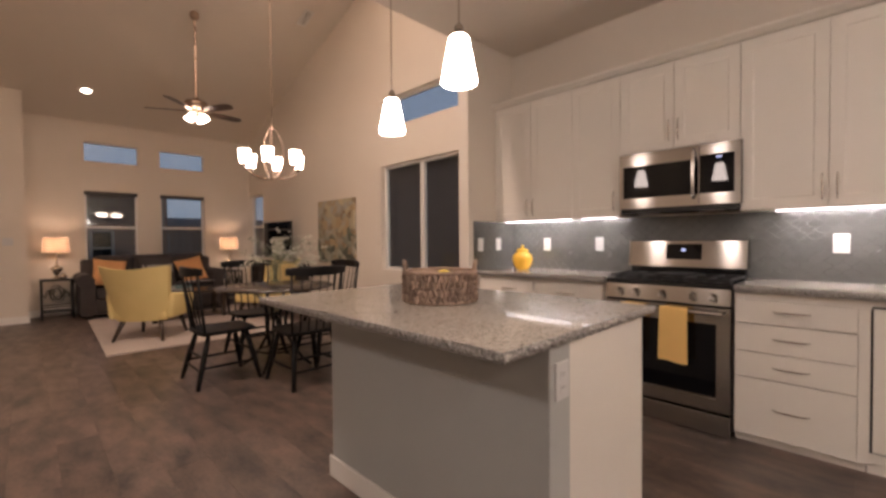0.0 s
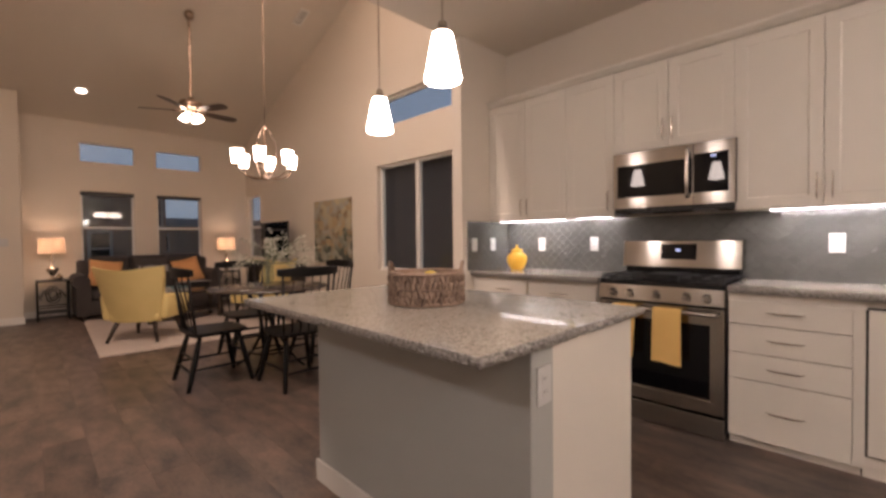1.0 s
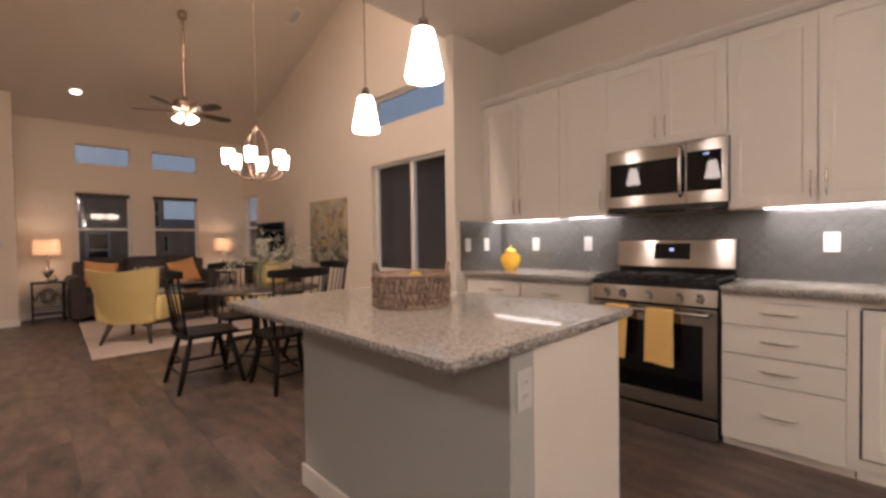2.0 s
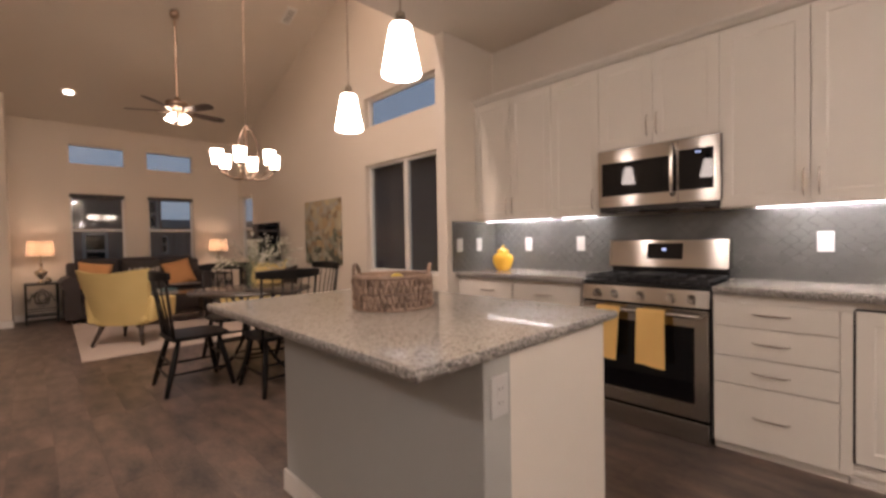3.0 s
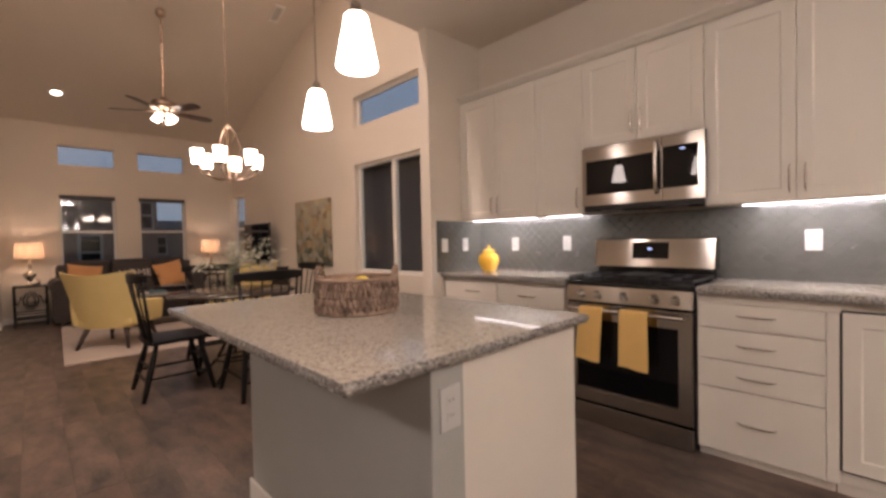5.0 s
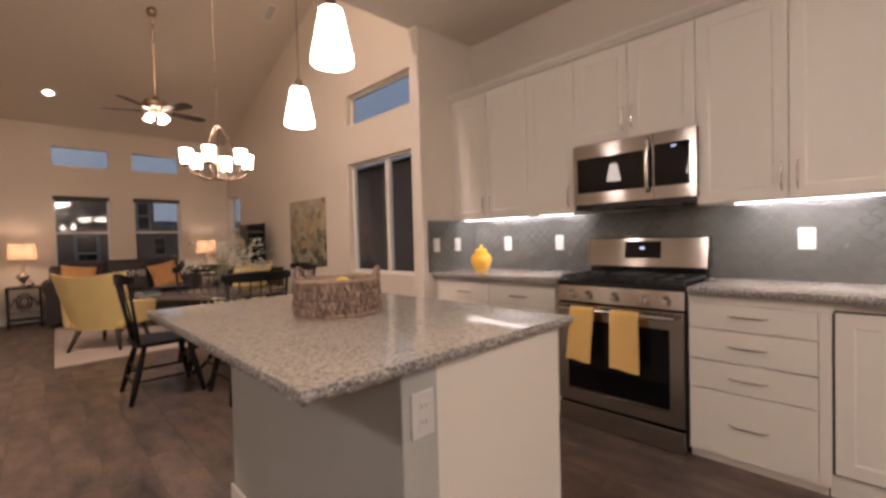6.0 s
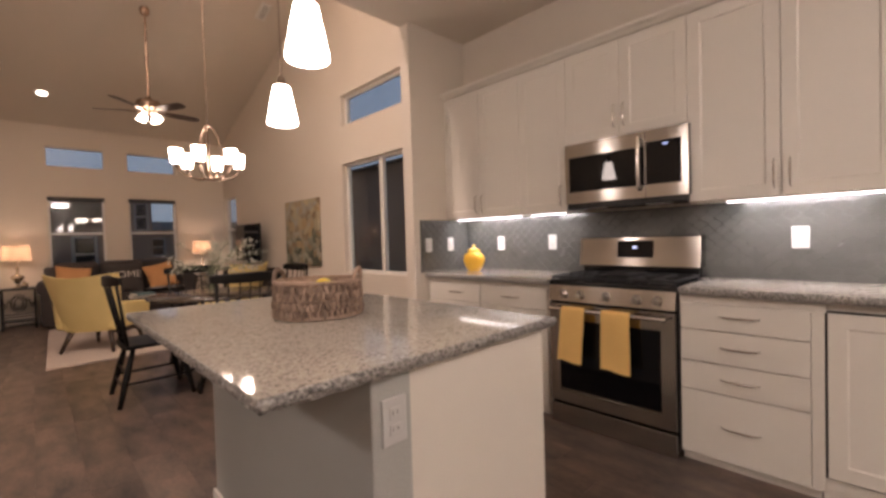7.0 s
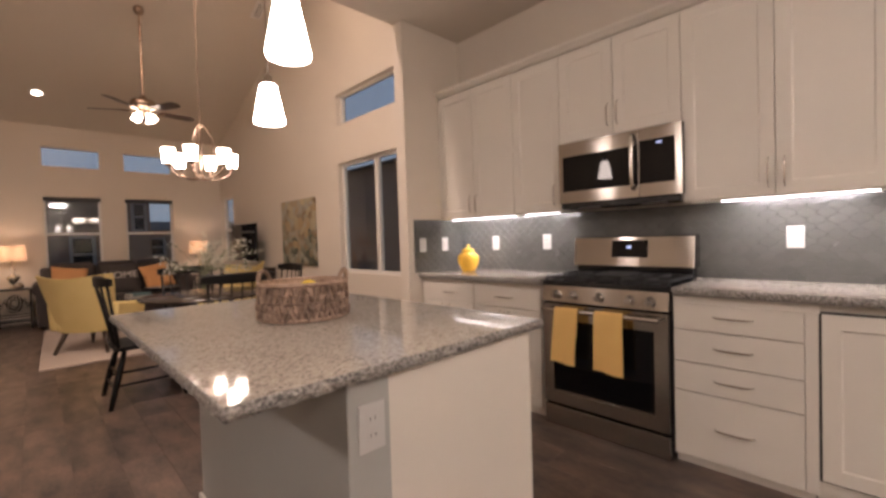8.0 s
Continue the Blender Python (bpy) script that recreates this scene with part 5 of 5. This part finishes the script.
def table_lamp(m):
    r = thing("table_lamp", "mercury glass table lamp with a lit linen drum shade", "lamp", m, "table lamps")
    part("base", lathe(bmesh.new(), [(0.07, 0), (0.072, 0.012), (0.05, 0.02), (0.025, 0.035), (0.02, 0.06), (0.045, 0.10), (0.075, 0.15), (0.08, 0.18), (0.05, 0.20), (0.022, 0.22), (0.018, 0.28), (0.03, 0.31), (0.014, 0.335), (0.009, 0.36), (0.008, 0.50)], seg=28), MERCURY, r, "turned mercury glass body", True)
    part("shade", lathe(bmesh.new(), [(0.17, 0.425), (0.152, 0.665)], seg=36, cap=False), SHADE, r, "lit linen drum shade", True)
    part("bulb", lathe(bmesh.new(), [(0.012, 0.50), (0.016, 0.51), (0.034, 0.54), (0.036, 0.565), (0.022, 0.59), (0.002, 0.598)], seg=16), BULB, r, smooth=True)
    return r


BULB = glow("lamp_bulb", (1.0, 0.74, 0.52), 16.0)
table_lamp(pose(0.605, 9.38, 0.626))
table_lamp(pose(3.19, 9.38, 0.626))
_o = part("decor_ball", lathe(bmesh.new(), [(0.002, 0), (0.03, 0.006), (0.045, 0.03), (0.045, 0.045), (0.03, 0.075), (0.012, 0.088), (0.01, 0.1), (0.014, 0.103)], seg=20), MERCURY, None, smooth=True, m=pose(0.68, 9.29, 0.626))
tagged(_o, "small silver glass ornament beside the lamp", "ornament")

# coffee table
_k = thing("coffee_table", "low dark wooden coffee table on the rug", "table", pose(2.05, 7.85, 0.012))
part("tabletop", bx(-0.52, 0.52, -0.30, 0.30, 0.40, 0.44, bevel=0.006), TABLEWOOD, _k)
part("shelf", bx(-0.47, 0.47, -0.25, 0.25, 0.12, 0.145, bevel=0.004), TABLEWOOD, _k)
for x in (-0.47, 0.47):
    for y in (-0.25, 0.25):
        part("leg", bx(x - 0.03, x + 0.03, y - 0.03, y + 0.03, 0, 0.40, bevel=0.004), TABLEWOOD, _k)
for i, (w, d, mt) in enumerate(((0.30, 0.22, "book_cover_grey"), (0.26, 0.19, "book_cover_teal"))):
    b = thing("book", "closed hardback book lying on the coffee table", "book", pose(1.95, 7.8, 0.453 + 0.036 * i, 0, 0, 8 + 14 * i), "books on the coffee table")
    cm = material(mt, (0.30, 0.29, 0.27) if i == 0 else (0.10, 0.18, 0.19), 0.6)
    bm = bx(-w / 2, w / 2, -d / 2, d / 2, 0, 0.003)
    box(bm, -w / 2, w / 2, -d / 2, d / 2, 0.032, 0.035), box(bm, -w / 2, w / 2, -d / 2, -d / 2 + 0.004, 0.003, 0.032)
    part("cover", bm, cm, b)
    part("pages", bx(-w / 2 + 0.004, w / 2 - 0.004, -d / 2 + 0.0045, d / 2 - 0.004, 0.0032, 0.0318), material("paper", (0.7, 0.66, 0.58), 0.9), b)

# television on a low console
_n = thing("media_console", "low dark wooden media console against the wall", "cabinet", pose(3.50, 7.75, 0))
part("body", bx(-0.20, 0.20, -0.75, 0.75, 0.08, 0.78, bevel=0.005), TABLEWOOD, _n)
part("top", bx(-0.215, 0.205, -0.77, 0.77, 0.781, 0.81, bevel=0.005), TABLEWOOD, _n)
for y in (-0.72, 0.72):
    for x in (-0.17, 0.17):
        part("foot", bx(x - 0.03, x + 0.03, y - 0.03, y + 0.03, 0, 0.08), TABLEWOOD, _n)
for y in (-0.375, 0.375):
    d = part("door", bx(-0.218, -0.201, y - 0.355, y + 0.355, 0.11, 0.76, bevel=0.004), TABLEWOOD, _n)
    part("knob", rod(bmesh.new(), (-0.218, y * 0.1, 0.45), (-0.24, y * 0.1, 0.45), 0.012), COPPER, d)
_s = thing("television", "black flat television standing on the console", "television", pose(3.50, 7.78, 0.81, 0, 0, 0))
part("panel", bx(-0.02, 0.02, -0.56, 0.56, 0.10, 0.74, bevel=0.006), BLACKENAMEL, _s)
part("screen", bx(-0.0225, -0.0205, -0.55, 0.55, 0.115, 0.73), DARKGLASS, _s, "dark glossy screen")
part("stand", bx(-0.09, 0.09, -0.2, 0.2, 0, 0.012, bevel=0.003), BLACKENAMEL, _s)
part("neck", bx(-0.015, 0.015, -0.05, 0.05, 0.012, 0.11), BLACKENAMEL, _s)


def painting(m, w, h):
    """Stretched canvas, facing local -x, of loose autumn blossom in pale and ochre dabs."""
    r = thing("painting", "unframed canvas painting of loose autumn blossom on the wall", "painting", m)
    pm = bpy.data.materials.new("painted_canvas")
    pm.use_nodes = True
    nt = pm.node_tree
    b = nt.nodes["Principled BSDF"]
    co, n1, v1 = nt.nodes.new("ShaderNodeTexCoord"), nt.nodes.new("ShaderNodeTexNoise"), nt.nodes.new("ShaderNodeTexVoronoi")
    n1.inputs["Scale"].default_value, n1.inputs["Detail"].default_value, v1.inputs["Scale"].default_value = 3.2, 5, 11
    sep = nt.nodes.new("ShaderNodeSeparateXYZ")
    rp = nt.nodes.new("ShaderNodeValToRGB")
    nt.links.new(co.outputs["Object"], n1.inputs[0]), nt.links.new(co.outputs["Object"], sep.inputs[0])
    wv = nt.nodes.new("ShaderNodeMix")
    wv.data_type = "VECTOR"
    wv.inputs[0].default_value = 0.2
    nt.links.new(co.outputs["Object"], wv.inputs[4]), nt.links.new(n1.outputs["Color"], wv.inputs[5]), nt.links.new(wv.outputs[1], v1.inputs[0])
    sc = nt.nodes.new("ShaderNodeSeparateColor")
    nt.links.new(v1.outputs["Color"], sc.inputs[0])
    ma = nt.nodes.new("ShaderNodeMath")
    ma.operation = "MULTIPLY_ADD"
    ma.inputs[1].default_value = 0.85
    nt.links.new(sep.outputs[2], ma.inputs[0]), nt.links.new(sc.outputs[0], ma.inputs[2])
    mb = nt.nodes.new("ShaderNodeMath")
    mb.operation = "MULTIPLY_ADD"
    mb.inputs[1].default_value = 0.6
    nt.links.new(n1.outputs[0], mb.inputs[0]), nt.links.new(ma.outputs[0], mb.inputs[2])
    mc = nt.nodes.new("ShaderNodeMapRange")
    mc.inputs[1].default_value, mc.inputs[2].default_value = 0.35, 2.1
    nt.links.new(mb.outputs[0], mc.inputs[0]), nt.links.new(mc.outputs[0], rp.inputs[0])
    e = rp.color_ramp.elements
    e[0].color, e[1].color = (0.035, 0.04, 0.03, 1), (0.45, 0.36, 0.22, 1)
    for p, c in ((0.22, (0.08, 0.09, 0.06, 1)), (0.34, (0.30, 0.30, 0.24, 1)), (0.45, (0.22, 0.15, 0.08, 1)), (0.55, (0.33, 0.32, 0.27, 1)), (0.68, (0.36, 0.25, 0.13, 1)), (0.8, (0.38, 0.33, 0.22, 1))):
        q = e.new(p)
        q.color = c
    nt.links.new(rp.outputs[0], b.inputs["Base Color"])
    b.inputs["Roughness"].default_value = 0.6
    part("canvas", bx(-0.035, -0.002, 0, w, 0, h, bevel=0.003), pm, r)


painting(pose(XE, 5.565, 0.86), 1.08, 0.975)

# ---- backsplash and floor planks ----
backsplash("backsplash_kitchen", pose(XW, -0.35, 0), YR + 0.35, 0.915, ZU0, "grey glazed lantern tiles behind the range")
backsplash("backsplash_return", pose(XW - 0.012, YR, 0, 0, 0, 90), XW - 0.012 - 3.145, 0.915, ZU0,
           "grey glazed lantern tiles on the stub wall")

PW, PL = 0.198, 1.21
rp = random.Random(11)
near, rest = [], []
i = 0
x = WEST
while x < XW:
    y = SOUTH - rp.random() * PL
    while y < YF:
        c = (x, max(y, SOUTH), min(x + PW, XW) - 0.001, min(y + PL, YF) - 0.001)
        if c[3] - c[1] > 0.03:
            (near if -0.3 < x < 2.9 and 1.0 < y < 8.6 else rest).append(c)
        y += PL
    x += PW
near.sort(key=lambda c: (c[0] - 1.0) ** 2 + (c[1] - 3.5) ** 2)
rest += near[290:]


def plank_faces(c, o):
    x0, y0, x1, y1 = c
    b, t = 0.0006, 0.0
    v = [(x0, y0, -0.0012), (x1, y0, -0.0012), (x1, y1, -0.0012), (x0, y1, -0.0012), (x0 + b, y0 + b, t), (x1 - b, y0 + b, t), (x1 - b, y1 - b, t), (x0 + b, y1 - b, t)]
    f = [(4, 5, 6, 7), (0, 1, 5, 4), (1, 2, 6, 5), (2, 3, 7, 6), (3, 0, 4, 7)]
    return v, [tuple(k + o for k in q) for q in f]


_shared = {}
for c in near[:290]:
    key = (round(c[2] - c[0], 3), round(c[3] - c[1], 3))
    if key not in _shared:
        me = bpy.data.meshes.new("plank")
        v, f = plank_faces((0, 0, key[0], key[1]), 0)
        me.from_pydata(v, [], f)
        me.materials.append(FLOORM)
        _shared[key] = me
    o = new("plank", _shared[key])
    o.parent = FLOOR
    o.location = (c[0], c[1], 0)
V, F = [], []
for c in rest:
    v, f = plank_faces(c, len(V))
    V += v
    F += f
me = bpy.data.meshes.new("planks")
me.from_pydata(V, [], F)
me.materials.append(FLOORM)
o = new("planks", me)
o.parent = FLOOR
tagged(o, kind="stuff")
